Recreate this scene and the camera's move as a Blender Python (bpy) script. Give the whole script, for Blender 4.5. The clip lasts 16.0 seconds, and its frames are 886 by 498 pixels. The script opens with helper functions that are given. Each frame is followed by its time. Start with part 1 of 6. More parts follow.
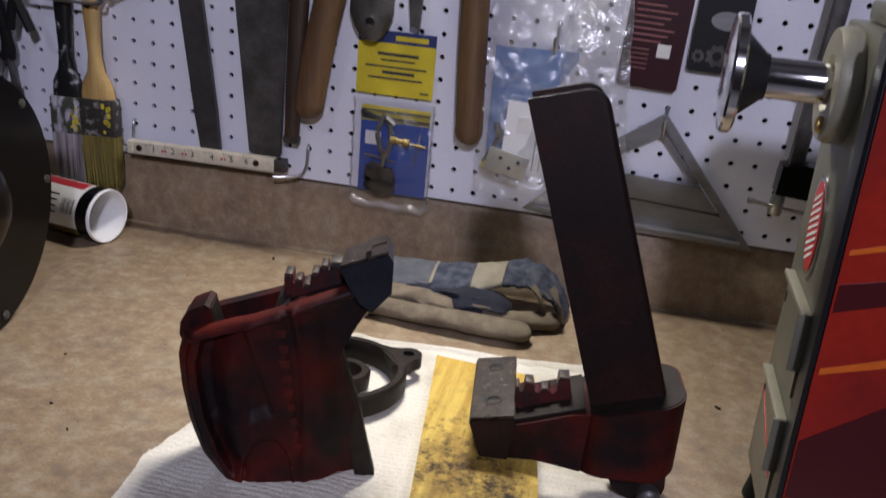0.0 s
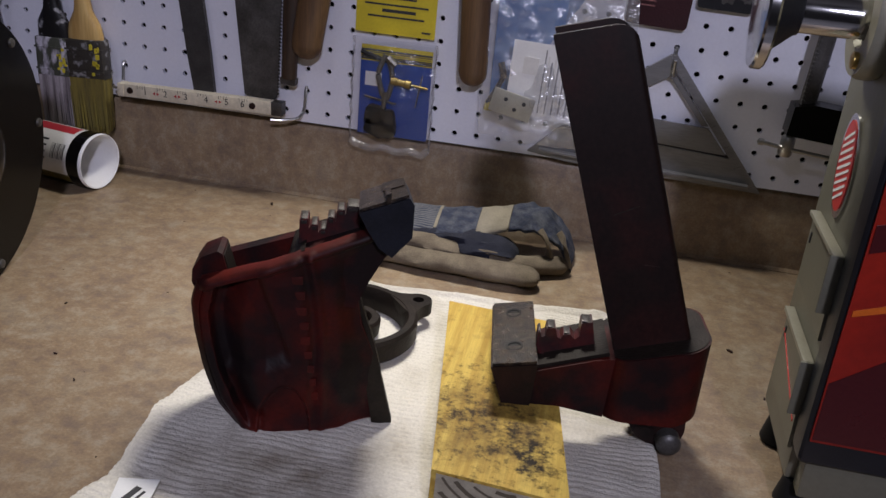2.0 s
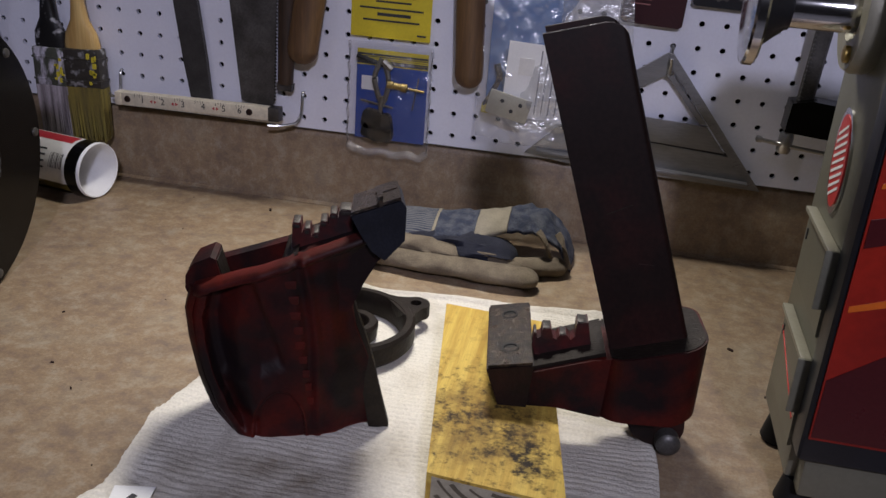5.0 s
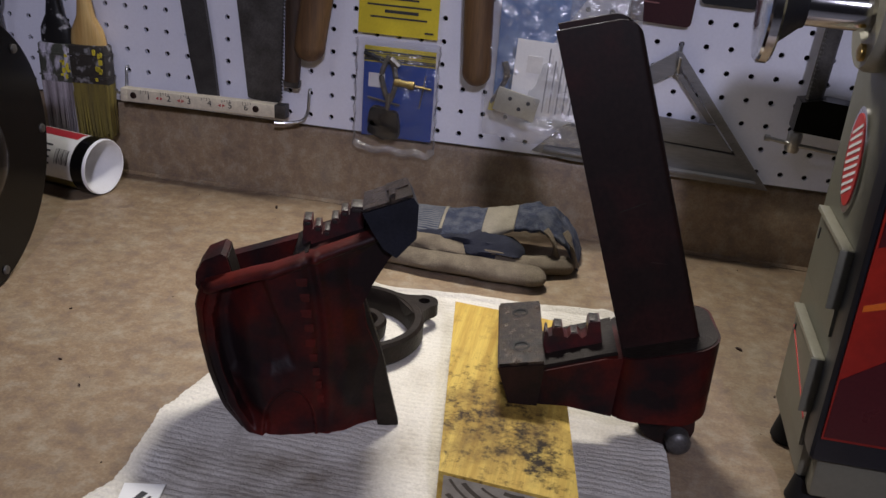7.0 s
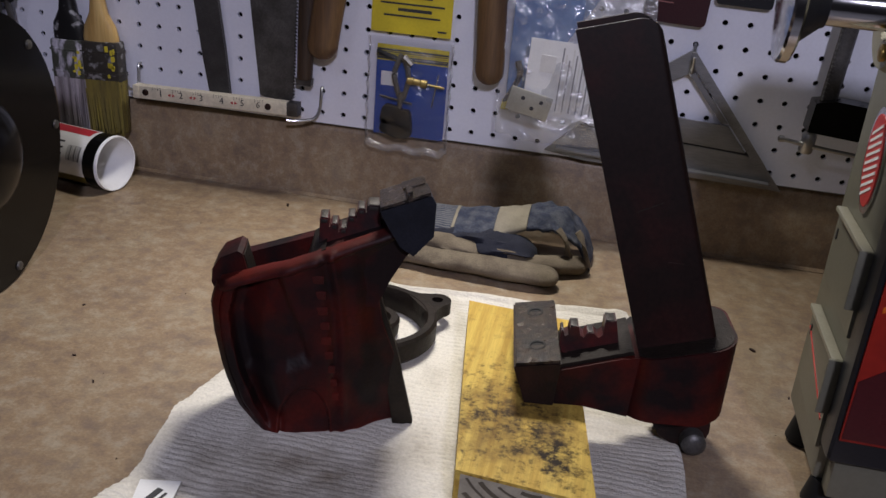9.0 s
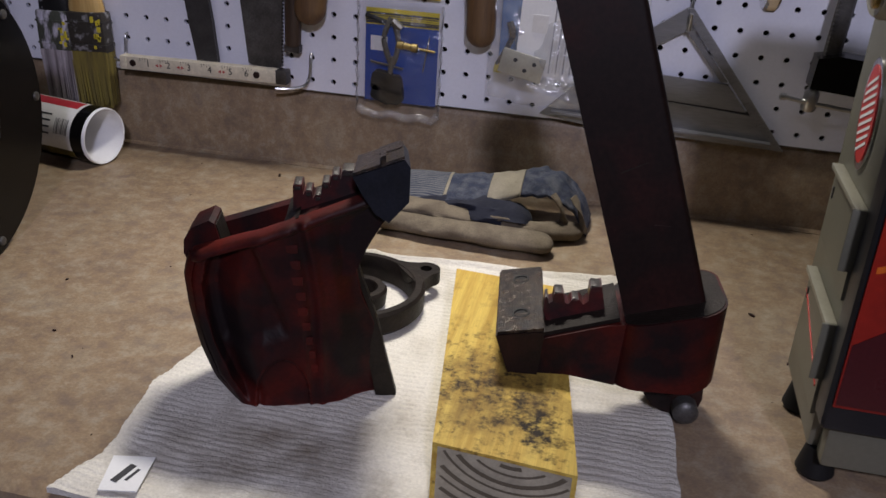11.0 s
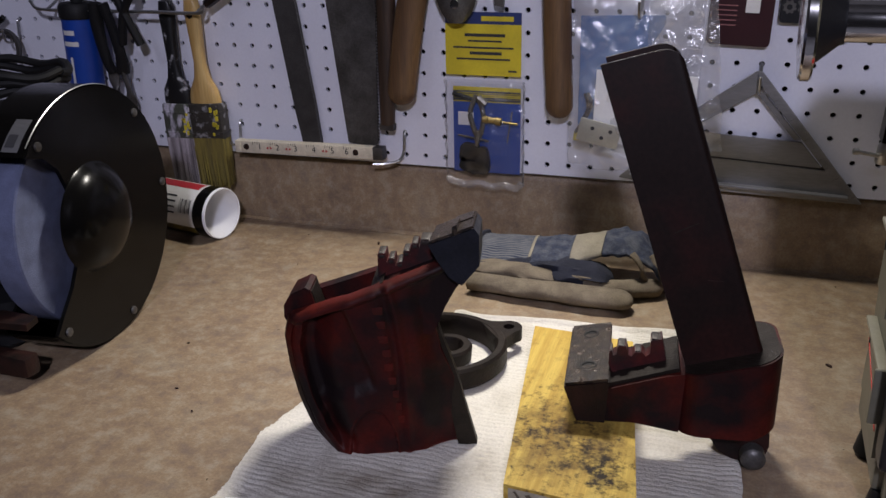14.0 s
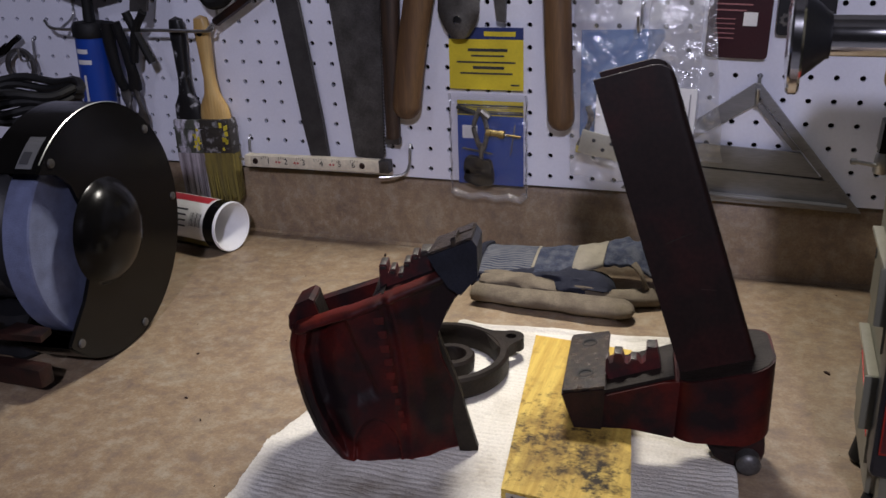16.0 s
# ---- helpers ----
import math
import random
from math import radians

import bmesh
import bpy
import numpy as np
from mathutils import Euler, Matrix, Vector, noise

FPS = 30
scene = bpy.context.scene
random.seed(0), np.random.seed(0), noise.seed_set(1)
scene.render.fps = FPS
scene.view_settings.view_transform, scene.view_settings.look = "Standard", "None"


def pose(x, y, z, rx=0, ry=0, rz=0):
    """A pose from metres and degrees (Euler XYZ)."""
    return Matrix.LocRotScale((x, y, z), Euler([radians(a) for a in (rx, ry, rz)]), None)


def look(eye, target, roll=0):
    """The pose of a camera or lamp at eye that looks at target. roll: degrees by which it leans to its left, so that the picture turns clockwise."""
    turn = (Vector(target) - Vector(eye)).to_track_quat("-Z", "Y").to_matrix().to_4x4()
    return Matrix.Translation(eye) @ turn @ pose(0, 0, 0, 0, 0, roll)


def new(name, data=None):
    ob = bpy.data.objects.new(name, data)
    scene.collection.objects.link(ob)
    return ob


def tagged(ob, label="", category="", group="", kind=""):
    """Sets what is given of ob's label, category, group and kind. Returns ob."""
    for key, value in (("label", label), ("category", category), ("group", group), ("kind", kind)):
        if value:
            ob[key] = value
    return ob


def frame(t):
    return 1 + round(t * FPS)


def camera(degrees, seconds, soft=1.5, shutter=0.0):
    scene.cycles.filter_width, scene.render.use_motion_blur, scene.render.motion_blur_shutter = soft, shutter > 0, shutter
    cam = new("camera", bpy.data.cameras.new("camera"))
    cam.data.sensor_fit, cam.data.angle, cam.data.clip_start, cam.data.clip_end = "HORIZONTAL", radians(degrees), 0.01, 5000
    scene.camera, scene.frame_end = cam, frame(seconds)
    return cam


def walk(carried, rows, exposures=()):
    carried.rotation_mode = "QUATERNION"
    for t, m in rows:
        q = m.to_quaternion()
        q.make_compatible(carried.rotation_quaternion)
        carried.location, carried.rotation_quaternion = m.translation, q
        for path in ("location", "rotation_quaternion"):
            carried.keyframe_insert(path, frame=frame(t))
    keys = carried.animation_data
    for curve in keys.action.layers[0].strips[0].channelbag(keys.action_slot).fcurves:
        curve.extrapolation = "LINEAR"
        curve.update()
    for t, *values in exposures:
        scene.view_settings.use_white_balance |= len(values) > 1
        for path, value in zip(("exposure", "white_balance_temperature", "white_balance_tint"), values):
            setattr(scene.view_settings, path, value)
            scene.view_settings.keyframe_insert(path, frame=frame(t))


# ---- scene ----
cam = camera(51.5, 16.0, shutter=0.7)
PATH = [
    (0, (0.194, -1.022, 0.412), (-0.164, 0.821, -0.276), 5.3),
    (0.5, (0.184, -1.003, 0.402), (-0.159, 0.817, -0.353), 5.0),
    (1, (0.17, -1.01, 0.402), (-0.183, 0.792, -0.389), 4.7),
    (1.5, (0.164, -1.011, 0.401), (-0.193, 0.788, -0.397), 4.8),
    (2, (0.162, -1.012, 0.401), (-0.129, 0.801, -0.391), 5.6),
    (2.5, (0.167, -1.013, 0.402), (-0.145, 0.8, -0.382), 5.0),
    (3, (0.168, -1.011, 0.4), (-0.144, 0.804, -0.381), 4.8),
    (3.5, (0.179, -1.01, 0.401), (-0.133, 0.805, -0.38), 4.3),
    (4, (0.173, -1.008, 0.399), (-0.132, 0.808, -0.383), 4.5),
    (6.5, (0.17, -1.009, 0.399), (-0.147, 0.802, -0.388), 4.4),
    (7, (0.163, -1.008, 0.397), (-0.144, 0.805, -0.39), 4.7),
    (7.5, (0.161, -1.008, 0.396), (-0.146, 0.804, -0.392), 4.8),
    (8, (0.158, -1.012, 0.397), (-0.147, 0.801, -0.391), 4.9),
    (8.5, (0.15, -1.014, 0.397), (-0.166, 0.796, -0.391), 5.1),
    (9, (0.154, -1.009, 0.395), (-0.16, 0.802, -0.393), 5.0),
    (9.2, (0.155, -1.008, 0.394), (-0.147, 0.805, -0.393), 5.1),
    (11.3, (0.179, -0.976, 0.381), (-0.195, 0.792, -0.476), 2.7),
    (11.5, (0.178, -0.968, 0.377), (-0.27, 0.782, -0.481), 1.6),
    (12, (0.182, -0.951, 0.367), (-0.3, 0.788, -0.495), 0.9),
    (12.5, (0.208, -0.998, 0.394), (-0.367, 0.712, -0.471), -1.0),
    (13, (0.244, -1.015, 0.407), (-0.438, 0.693, -0.378), -3.5),
    (13.5, (0.235, -1.032, 0.413), (-0.439, 0.694, -0.339), -2.6),
    (14, (0.223, -1.034, 0.412), (-0.384, 0.727, -0.318), -1.2),
    (14.5, (0.224, -1.037, 0.414), (-0.4, 0.72, -0.309), -1.4),
    (15, (0.23, -1.043, 0.417), (-0.398, 0.716, -0.299), -1.6),
    (15.5, (0.227, -1.046, 0.418), (-0.406, 0.713, -0.294), -1.6),
    (16, (0.239, -1.046, 0.418), (-0.4, 0.713, -0.288), -1.9),
]
walk(cam, [(t, look(eye, target, roll)) for t, eye, target, roll in PATH], exposures=[(0.0, -0.02), (1.0, -0.04), (1.5, -0.06), (2.0, -0.30), (3.0, -0.29), (4.0, -0.29), (7.5, -0.30), (12.5, -0.25), (16.0, -0.10)])

# ---- world and lights ----
world = bpy.data.worlds.new("room_air")
world.use_nodes = True
world.node_tree.nodes["Background"].inputs[0].default_value = (0.5, 0.55, 0.7, 1)
world.node_tree.nodes["Background"].inputs[1].default_value = 0.008
scene.world = world
scene.view_settings.exposure = 0.0


def area_lamp(name, eye, target, sx, sy, watts, color):
    lamp = bpy.data.lights.new(name, "AREA")
    lamp.shape, lamp.size, lamp.size_y, lamp.energy, lamp.color = "RECTANGLE", sx, sy, watts, color
    ob = new(name, lamp)
    ob.matrix_world = look(eye, target)
    return ob


task = area_lamp("bench_lamp", (0.0, -0.065, 0.74), (-0.05, -0.36, 0), 0.15, 0.08, 3.2, (1.0, 0.95, 0.88))
task.data.spread = radians(108)
area_lamp("room_lamp", (0.60, -2.25, 1.34), (0.0, 0.0, 0.1), 0.12, 0.12, 25, (0.82, 0.81, 1.05))
area_lamp("room_lamp", (-0.75, -2.0, 1.75), (-0.2, 0.0, 0.1), 0.20, 0.20, 4.0, (0.82, 0.81, 1.05))


# ---- materials ----
def tint(c, k):
    return (min(1, c[0] * k), min(1, c[1] * k), min(1, c[2] * k), 1)


def mat(name, color, rough=0.6, metal=0.0, vary=0.25, scale=30, fine=400, bump=0.15, second=None, spread=(0.35, 0.65), stretch=(1, 1, 1), coat=0.0, spec=0.5):
    """A surface with variation at two scales: blotches of a second tone, and fine grain with relief."""
    m = bpy.data.materials.new(name)
    m.use_nodes = True
    nt = m.node_tree
    b = nt.nodes["Principled BSDF"]
    tc = nt.nodes.new("ShaderNodeTexCoord")
    mp = nt.nodes.new("ShaderNodeMapping")
    mp.inputs["Scale"].default_value = stretch
    nt.links.new(tc.outputs["Object"], mp.inputs[0])
    n1, n2 = nt.nodes.new("ShaderNodeTexNoise"), nt.nodes.new("ShaderNodeTexNoise")
    n1.inputs["Scale"].default_value, n1.inputs["Detail"].default_value = scale, 6
    n2.inputs["Scale"].default_value, n2.inputs["Detail"].default_value = fine, 3
    for n in (n1, n2):
        nt.links.new(mp.outputs[0], n.inputs["Vector"])
    ramp = nt.nodes.new("ShaderNodeValToRGB")
    c2 = second or tuple(v * (1 - vary) for v in color)
    ramp.color_ramp.elements[0].color, ramp.color_ramp.elements[1].color = tint(color, 1), tint(c2, 1)
    ramp.color_ramp.elements[0].position, ramp.color_ramp.elements[1].position = spread
    nt.links.new(n1.outputs["Fac"], ramp.inputs[0])
    mul = nt.nodes.new("ShaderNodeMix")
    mul.data_type, mul.blend_type = "RGBA", "MULTIPLY"
    mul.inputs["Factor"].default_value = min(1.0, vary * 1.6)
    nt.links.new(ramp.outputs[0], mul.inputs["A"])
    gray = nt.nodes.new("ShaderNodeMapRange")
    gray.inputs["From Min"].default_value, gray.inputs["From Max"].default_value = 0.3, 0.7
    gray.inputs["To Min"].default_value, gray.inputs["To Max"].default_value = 0.65, 1.15
    nt.links.new(n2.outputs["Fac"], gray.inputs["Value"])
    nt.links.new(gray.outputs[0], mul.inputs["B"])
    nt.links.new(mul.outputs["Result"], b.inputs["Base Color"])
    rr = nt.nodes.new("ShaderNodeMapRange")
    rr.inputs["To Min"].default_value, rr.inputs["To Max"].default_value = max(0.03, rough - 0.1), min(1, rough + 0.1)
    nt.links.new(n1.outputs["Fac"], rr.inputs["Value"])
    nt.links.new(rr.outputs[0], b.inputs["Roughness"])
    b.inputs["Metallic"].default_value = metal
    b.inputs["Coat Weight"].default_value = coat
    b.inputs["Specular IOR Level"].default_value = spec
    if bump:
        bp = nt.nodes.new("ShaderNodeBump")
        bp.inputs["Strength"].default_value, bp.inputs["Distance"].default_value = bump, 0.001
        nt.links.new(n2.outputs["Fac"], bp.inputs["Height"])
        nt.links.new(bp.outputs[0], b.inputs["Normal"])
    return m


def clear_film(name, alpha_shine=0.12, fog=0.02):
    """Thin clear plastic film: mostly see-through, with wrinkled gloss."""
    m = bpy.data.materials.new(name)
    m.use_nodes = True
    nt = m.node_tree
    nt.nodes.remove(nt.nodes["Principled BSDF"])
    out = nt.nodes["Material Output"]
    tr, gl, mx = nt.nodes.new("ShaderNodeBsdfTransparent"), nt.nodes.new("ShaderNodeBsdfGlossy"), nt.nodes.new("ShaderNodeMixShader")
    tr.inputs[0].default_value = (0.93, 0.93, 0.94, 1)
    gl.inputs["Roughness"].default_value = 0.17
    tc, n, bp = nt.nodes.new("ShaderNodeTexCoord"), nt.nodes.new("ShaderNodeTexNoise"), nt.nodes.new("ShaderNodeBump")
    n.inputs["Scale"].default_value, n.inputs["Detail"].default_value = 60, 4
    bp.inputs["Strength"].default_value, bp.inputs["Distance"].default_value = 0.8, 0.008
    nt.links.new(tc.outputs["Object"], n.inputs["Vector"])
    nt.links.new(n.outputs["Fac"], bp.inputs["Height"])
    nt.links.new(bp.outputs[0], gl.inputs["Normal"])
    mx.inputs[0].default_value = alpha_shine
    haze, milk = nt.nodes.new("ShaderNodeBsdfDiffuse"), nt.nodes.new("ShaderNodeMixShader")
    haze.inputs[0].default_value = (0.82, 0.83, 0.86, 1)
    milk.inputs[0].default_value = fog
    nt.links.new(tr.outputs[0], milk.inputs[1])
    nt.links.new(haze.outputs[0], milk.inputs[2])
    nt.links.new(milk.outputs[0], mx.inputs[1])
    nt.links.new(gl.outputs[0], mx.inputs[2])
    nt.links.new(mx.outputs[0], out.inputs[0])
    return m


def laminate(name):
    """Mottled tan and brown countertop laminate."""
    m = bpy.data.materials.new(name)
    m.use_nodes = True
    nt = m.node_tree
    b = nt.nodes["Principled BSDF"]
    tc = nt.nodes.new("ShaderNodeTexCoord")
    big, mid, fine = (nt.nodes.new("ShaderNodeTexNoise") for _ in range(3))
    for n, sc, de, ro in ((big, 17, 9, 0.62), (mid, 60, 10, 0.70), (fine, 420, 5, 0.6)):
        n.inputs["Scale"].default_value, n.inputs["Detail"].default_value, n.inputs["Roughness"].default_value = sc, de, ro
        nt.links.new(tc.outputs["Object"], n.inputs["Vector"])
    r1, r2 = nt.nodes.new("ShaderNodeValToRGB"), nt.nodes.new("ShaderNodeValToRGB")
    r1.color_ramp.elements[0].position, r1.color_ramp.elements[1].position = 0.34, 0.68
    r1.color_ramp.elements[0].color, r1.color_ramp.elements[1].color = (0.190, 0.134, 0.094, 1), (0.325, 0.266, 0.188, 1)
    e = r1.color_ramp.elements.new(0.5)
    e.color = (0.284, 0.192, 0.113, 1)
    r2.color_ramp.elements[0].position, r2.color_ramp.elements[1].position = 0.37, 0.65
    r2.color_ramp.elements[0].color, r2.color_ramp.elements[1].color = (0.162, 0.122, 0.099, 1), (0.360, 0.315, 0.238, 1)
    e = r2.color_ramp.elements.new(0.5)
    e.color = (0.262, 0.192, 0.119, 1)
    nt.links.new(big.outputs["Fac"], r1.inputs[0])
    nt.links.new(mid.outputs["Fac"], r2.inputs[0])
    mx, mul = nt.nodes.new("ShaderNodeMix"), nt.nodes.new("ShaderNodeMix")
    mx.data_type = mul.data_type = "RGBA"
    mul.blend_type = "MULTIPLY"
    mx.inputs["Factor"].default_value, mul.inputs["Factor"].default_value = 0.60, 0.55
    nt.links.new(r1.outputs[0], mx.inputs["A"])
    nt.links.new(r2.outputs[0], mx.inputs["B"])
    g = nt.nodes.new("ShaderNodeMapRange")
    g.inputs["From Min"].default_value, g.inputs["From Max"].default_value = 0.3, 0.7
    g.inputs["To Min"].default_value, g.inputs["To Max"].default_value = 0.7, 1.2
    nt.links.new(fine.outputs["Fac"], g.inputs["Value"])
    nt.links.new(mx.outputs["Result"], mul.inputs["A"])
    nt.links.new(g.outputs[0], mul.inputs["B"])
    nt.links.new(mul.outputs["Result"], b.inputs["Base Color"])
    b.inputs["Roughness"].default_value = 0.42
    bp = nt.nodes.new("ShaderNodeBump")
    bp.inputs["Strength"].default_value, bp.inputs["Distance"].default_value = 0.08, 0.001
    nt.links.new(fine.outputs["Fac"], bp.inputs["Height"])
    nt.links.new(bp.outputs[0], b.inputs["Normal"])
    return m


LAMINATE = laminate("counter_laminate")
PEG_WHITE = mat("pegboard_white", (0.75, 0.76, 0.85), 0.38, vary=0.06, scale=12, fine=300, bump=0.05)
WALL_PAINT = mat("wall_paint", (0.14, 0.135, 0.13), 0.8, vary=0.1, scale=4, fine=200)
BACK_DARK = mat("wall_stud_dark", (0.03, 0.03, 0.03), 0.9)
FLOOR_MAT = mat("concrete_floor", (0.34, 0.34, 0.35), 0.8, vary=0.2, scale=6)
RED_PAINT = mat("worn_red_paint", (0.064, 0.0064, 0.0044), 0.50, vary=0.4, scale=26, fine=350, bump=0.25, second=(0.0095, 0.0046, 0.0050), spread=(0.36, 0.60), spec=0.2)
DARK_IRON = mat("dark_iron", (0.0095, 0.0055, 0.0046), 0.5, 0.05, vary=0.4, scale=45, fine=500, bump=0.35, second=(0.030, 0.010, 0.0075), spec=0.3)
BAR_STEEL = mat("dark_brown_bar", (0.0120, 0.0062, 0.0050), 0.45, 0.0, vary=0.5, scale=18, fine=300, bump=0.05, second=(0.028, 0.0064, 0.0050), spread=(0.50, 0.74), spec=0.16)
JAW_STEEL = mat("pitted_jaw_steel", (0.058, 0.039, 0.026), 0.30, 0.3, vary=0.6, scale=170, fine=700, bump=1.0, second=(0.0095, 0.0068, 0.0058), spread=(0.44, 0.58))
TOOTH_STEEL = mat("bare_tooth_steel", (0.055, 0.047, 0.041), 0.4, 0.4, vary=0.4, scale=200, fine=700, bump=0.5)
EDGE_IRON = mat("bare_machined_iron", (0.024, 0.018, 0.012), 0.6, 0.0, vary=0.4, scale=60, fine=400, bump=0.4, spec=0.2)
BLUE_STEEL = mat("blued_jaw_steel", (0.020, 0.022, 0.033), 0.45, 0.4, vary=0.4, scale=60, fine=500, bump=0.3)
IRON_BROWN = mat("brown_cast_iron", (0.020, 0.0138, 0.0105), 0.55, 0.1, vary=0.45, scale=50, fine=400, bump=0.45, spec=0.2)
CHROME = mat("chrome", (0.75, 0.74, 0.74), 0.12, 1.0, vary=0.1, scale=40, fine=300, bump=0.02)
ZINC = mat("zinc_wire", (0.55, 0.55, 0.54), 0.32, 1.0, vary=0.2, scale=80)
ALU = mat("brushed_aluminium", (0.26, 0.26, 0.27), 0.45, 0.7, vary=0.2, scale=60, fine=600, stretch=(0.15, 1, 1))
GREY_STEEL = mat("grey_tool_steel", (0.12, 0.115, 0.11), 0.45, 0.5, vary=0.45, scale=35, fine=500, second=(0.055, 0.05, 0.046))
FILE_STEEL = mat("file_steel", (0.055, 0.052, 0.052), 0.5, 0.4, vary=0.4, scale=40, fine=900, bump=0.5)
OLD_WOOD = mat("dark_handle_wood", (0.145, 0.080, 0.034), 0.5, vary=0.35, scale=40, fine=200, stretch=(3, 3, 0.25), second=(0.085, 0.045, 0.022))
PALE_WOOD = mat("pale_handle_wood", (0.60, 0.42, 0.17), 0.4, vary=0.25, scale=30, fine=200, stretch=(3, 3, 0.25), second=(0.46, 0.28, 0.09), coat=0.3)
PINE = mat("yellow_pine", (0.63, 0.445, 0.10), 0.55, vary=0.25, scale=26, fine=300, stretch=(5, 0.22, 5), second=(0.45, 0.28, 0.055), spread=(0.42, 0.66), spec=0.15)
BLACK_PAINT = mat("black_gloss_paint", (0.0040, 0.0037, 0.0036), 0.20, vary=0.2, scale=30, fine=200, bump=0.02, spec=0.17)
BLACK_RUBBER = mat("black_rubber", (0.010, 0.010, 0.0105), 0.6, vary=0.2, spec=0.25)
DARK_PLASTIC = mat("dark_plastic", (0.016, 0.016, 0.018), 0.45, vary=0.2, spec=0.35)
WHEEL_GRIT = mat("grinding_wheel_grit", (0.135, 0.155, 0.26), 0.9, vary=0.25, scale=60, fine=900, bump=0.6)
TERRY = mat("terry_cloth", (0.68, 0.645, 0.575), 0.95, vary=0.22, scale=16, fine=500, bump=0.9, second=(0.50, 0.46, 0.39), spread=(0.48, 0.75))
DENIM = mat("striped_denim", (0.022, 0.029, 0.055), 0.95, vary=0.5, scale=90, fine=600, bump=1.0, second=(0.078, 0.084, 0.105), spread=(0.40, 0.66))
NAVY = mat("navy_cotton", (0.010, 0.012, 0.026), 0.95, vary=0.3, scale=60, fine=700, bump=0.8)
CANVAS = mat("cream_canvas", (0.185, 0.150, 0.105), 0.95, vary=0.4, scale=45, fine=800, bump=1.0, second=(0.115, 0.090, 0.064))
CREAM_CLOTH = mat("cream_band_cloth", (0.26, 0.23, 0.175), 0.95, vary=0.25, scale=40, fine=700, bump=0.7)
MACHINE_GREY = mat("champagne_metal_paint", (0.165, 0.160, 0.120), 0.42, 0.2, vary=0.12, scale=10, fine=300, bump=0.05)
MACHINE_EDGE = mat("light_metal_edge", (0.31, 0.295, 0.225), 0.4, 0.2, vary=0.12)
MACHINE_RED = mat("red_front_decal", (0.42, 0.025, 0.012), 0.3, vary=0.25, scale=7, fine=200, bump=0.03, second=(0.16, 0.012, 0.010))
MAROON = mat("dark_maroon_decal", (0.07, 0.010, 0.012), 0.3, vary=0.2, scale=8)
ORANGE = mat("orange_streak_print", (0.75, 0.16, 0.02), 0.3, vary=0.2)
BLUE_BLACK = mat("blue_black_trim", (0.008, 0.009, 0.014), 0.4, vary=0.2)
BADGE_RED = mat("badge_red", (0.55, 0.04, 0.035), 0.35, vary=0.1)
WHITE_PAPER = mat("white_paper", (0.78, 0.78, 0.78), 0.7, vary=0.06)
INK = mat("dark_print_ink", (0.03, 0.03, 0.035), 0.6, vary=0.1)
YELLOW_CARD = mat("yellow_card", (0.66, 0.53, 0.03), 0.5, vary=0.12)
BLUE_CARD = mat("blue_card", (0.012, 0.06, 0.33), 0.5, vary=0.15)
NAVY_CARD = mat("navy_card", (0.02, 0.035, 0.14), 0.5, vary=0.1)
LIGHT_BLUE = mat("light_blue_card", (0.10, 0.24, 0.56), 0.5, vary=0.1)
MAROON_CARD = mat("maroon_card", (0.036, 0.0085, 0.012), 0.35, vary=0.2, scale=12)
BLACK_CARD = mat("black_card", (0.014, 0.014, 0.017), 0.4, vary=0.2, spec=0.3)
BRASS = mat("brass", (0.55, 0.38, 0.12), 0.35, 0.9, vary=0.2)
CAN_WHITE = mat("white_plastic", (0.82, 0.82, 0.84), 0.4, vary=0.05)
CAN_LABEL = mat("can_label_print", (0.70, 0.69, 0.67), 0.5, vary=0.1)
CAN_RED = mat("can_red_print", (0.40, 0.02, 0.03), 0.5, vary=0.1)
CAN_DARK = mat("can_dark_print", (0.03, 0.028, 0.02), 0.45, vary=0.3, scale=50, second=(0.16, 0.12, 0.02))
TUBE_BLUE = mat("blue_tube", (0.010, 0.055, 0.34), 0.4, vary=0.1)
RULE_CREAM = mat("rule_cream_paint", (0.66, 0.60, 0.47), 0.5, vary=0.2, scale=70)
BRISTLE_GREY = mat("stained_bristle", (0.46, 0.42, 0.46), 0.9, vary=0.5, scale=30, fine=500, stretch=(6, 6, 0.3), second=(0.13, 0.11, 0.12), bump=0.6)
BRISTLE_OLIVE = mat("olive_bristle", (0.24, 0.19, 0.035), 0.85, vary=0.4, scale=30, fine=500, stretch=(6, 6, 0.3), second=(0.12, 0.095, 0.03), bump=0.6)
FERRULE = mat("paint_splashed_ferrule", (0.045, 0.040, 0.034), 0.5, 0.2, vary=0.5, scale=90, fine=300, second=(0.30, 0.30, 0.31), spread=(0.56, 0.66))
SPLASHED = mat("paint_smeared_ferrule", (0.06, 0.065, 0.05), 0.5, 0.0, vary=0.5, scale=70, fine=300, second=(0.52, 0.50, 0.58), spread=(0.46, 0.60), stretch=(1.6, 1.6, 0.7))
SPLASHED_HANDLE = mat("paint_spotted_handle", (0.010, 0.010, 0.011), 0.4, vary=0.4, scale=75, fine=300, second=(0.34, 0.34, 0.36), spread=(0.60, 0.68))
DARK_WOOD = mat("blackened_tool_wood", (0.060, 0.034, 0.020), 0.5, vary=0.45, scale=45, fine=220, stretch=(3, 3, 0.3), second=(0.024, 0.015, 0.010))
CUTTER_STEEL = mat("dull_cutter_steel", (0.17, 0.16, 0.14), 0.4, 0.6, vary=0.4, scale=90)
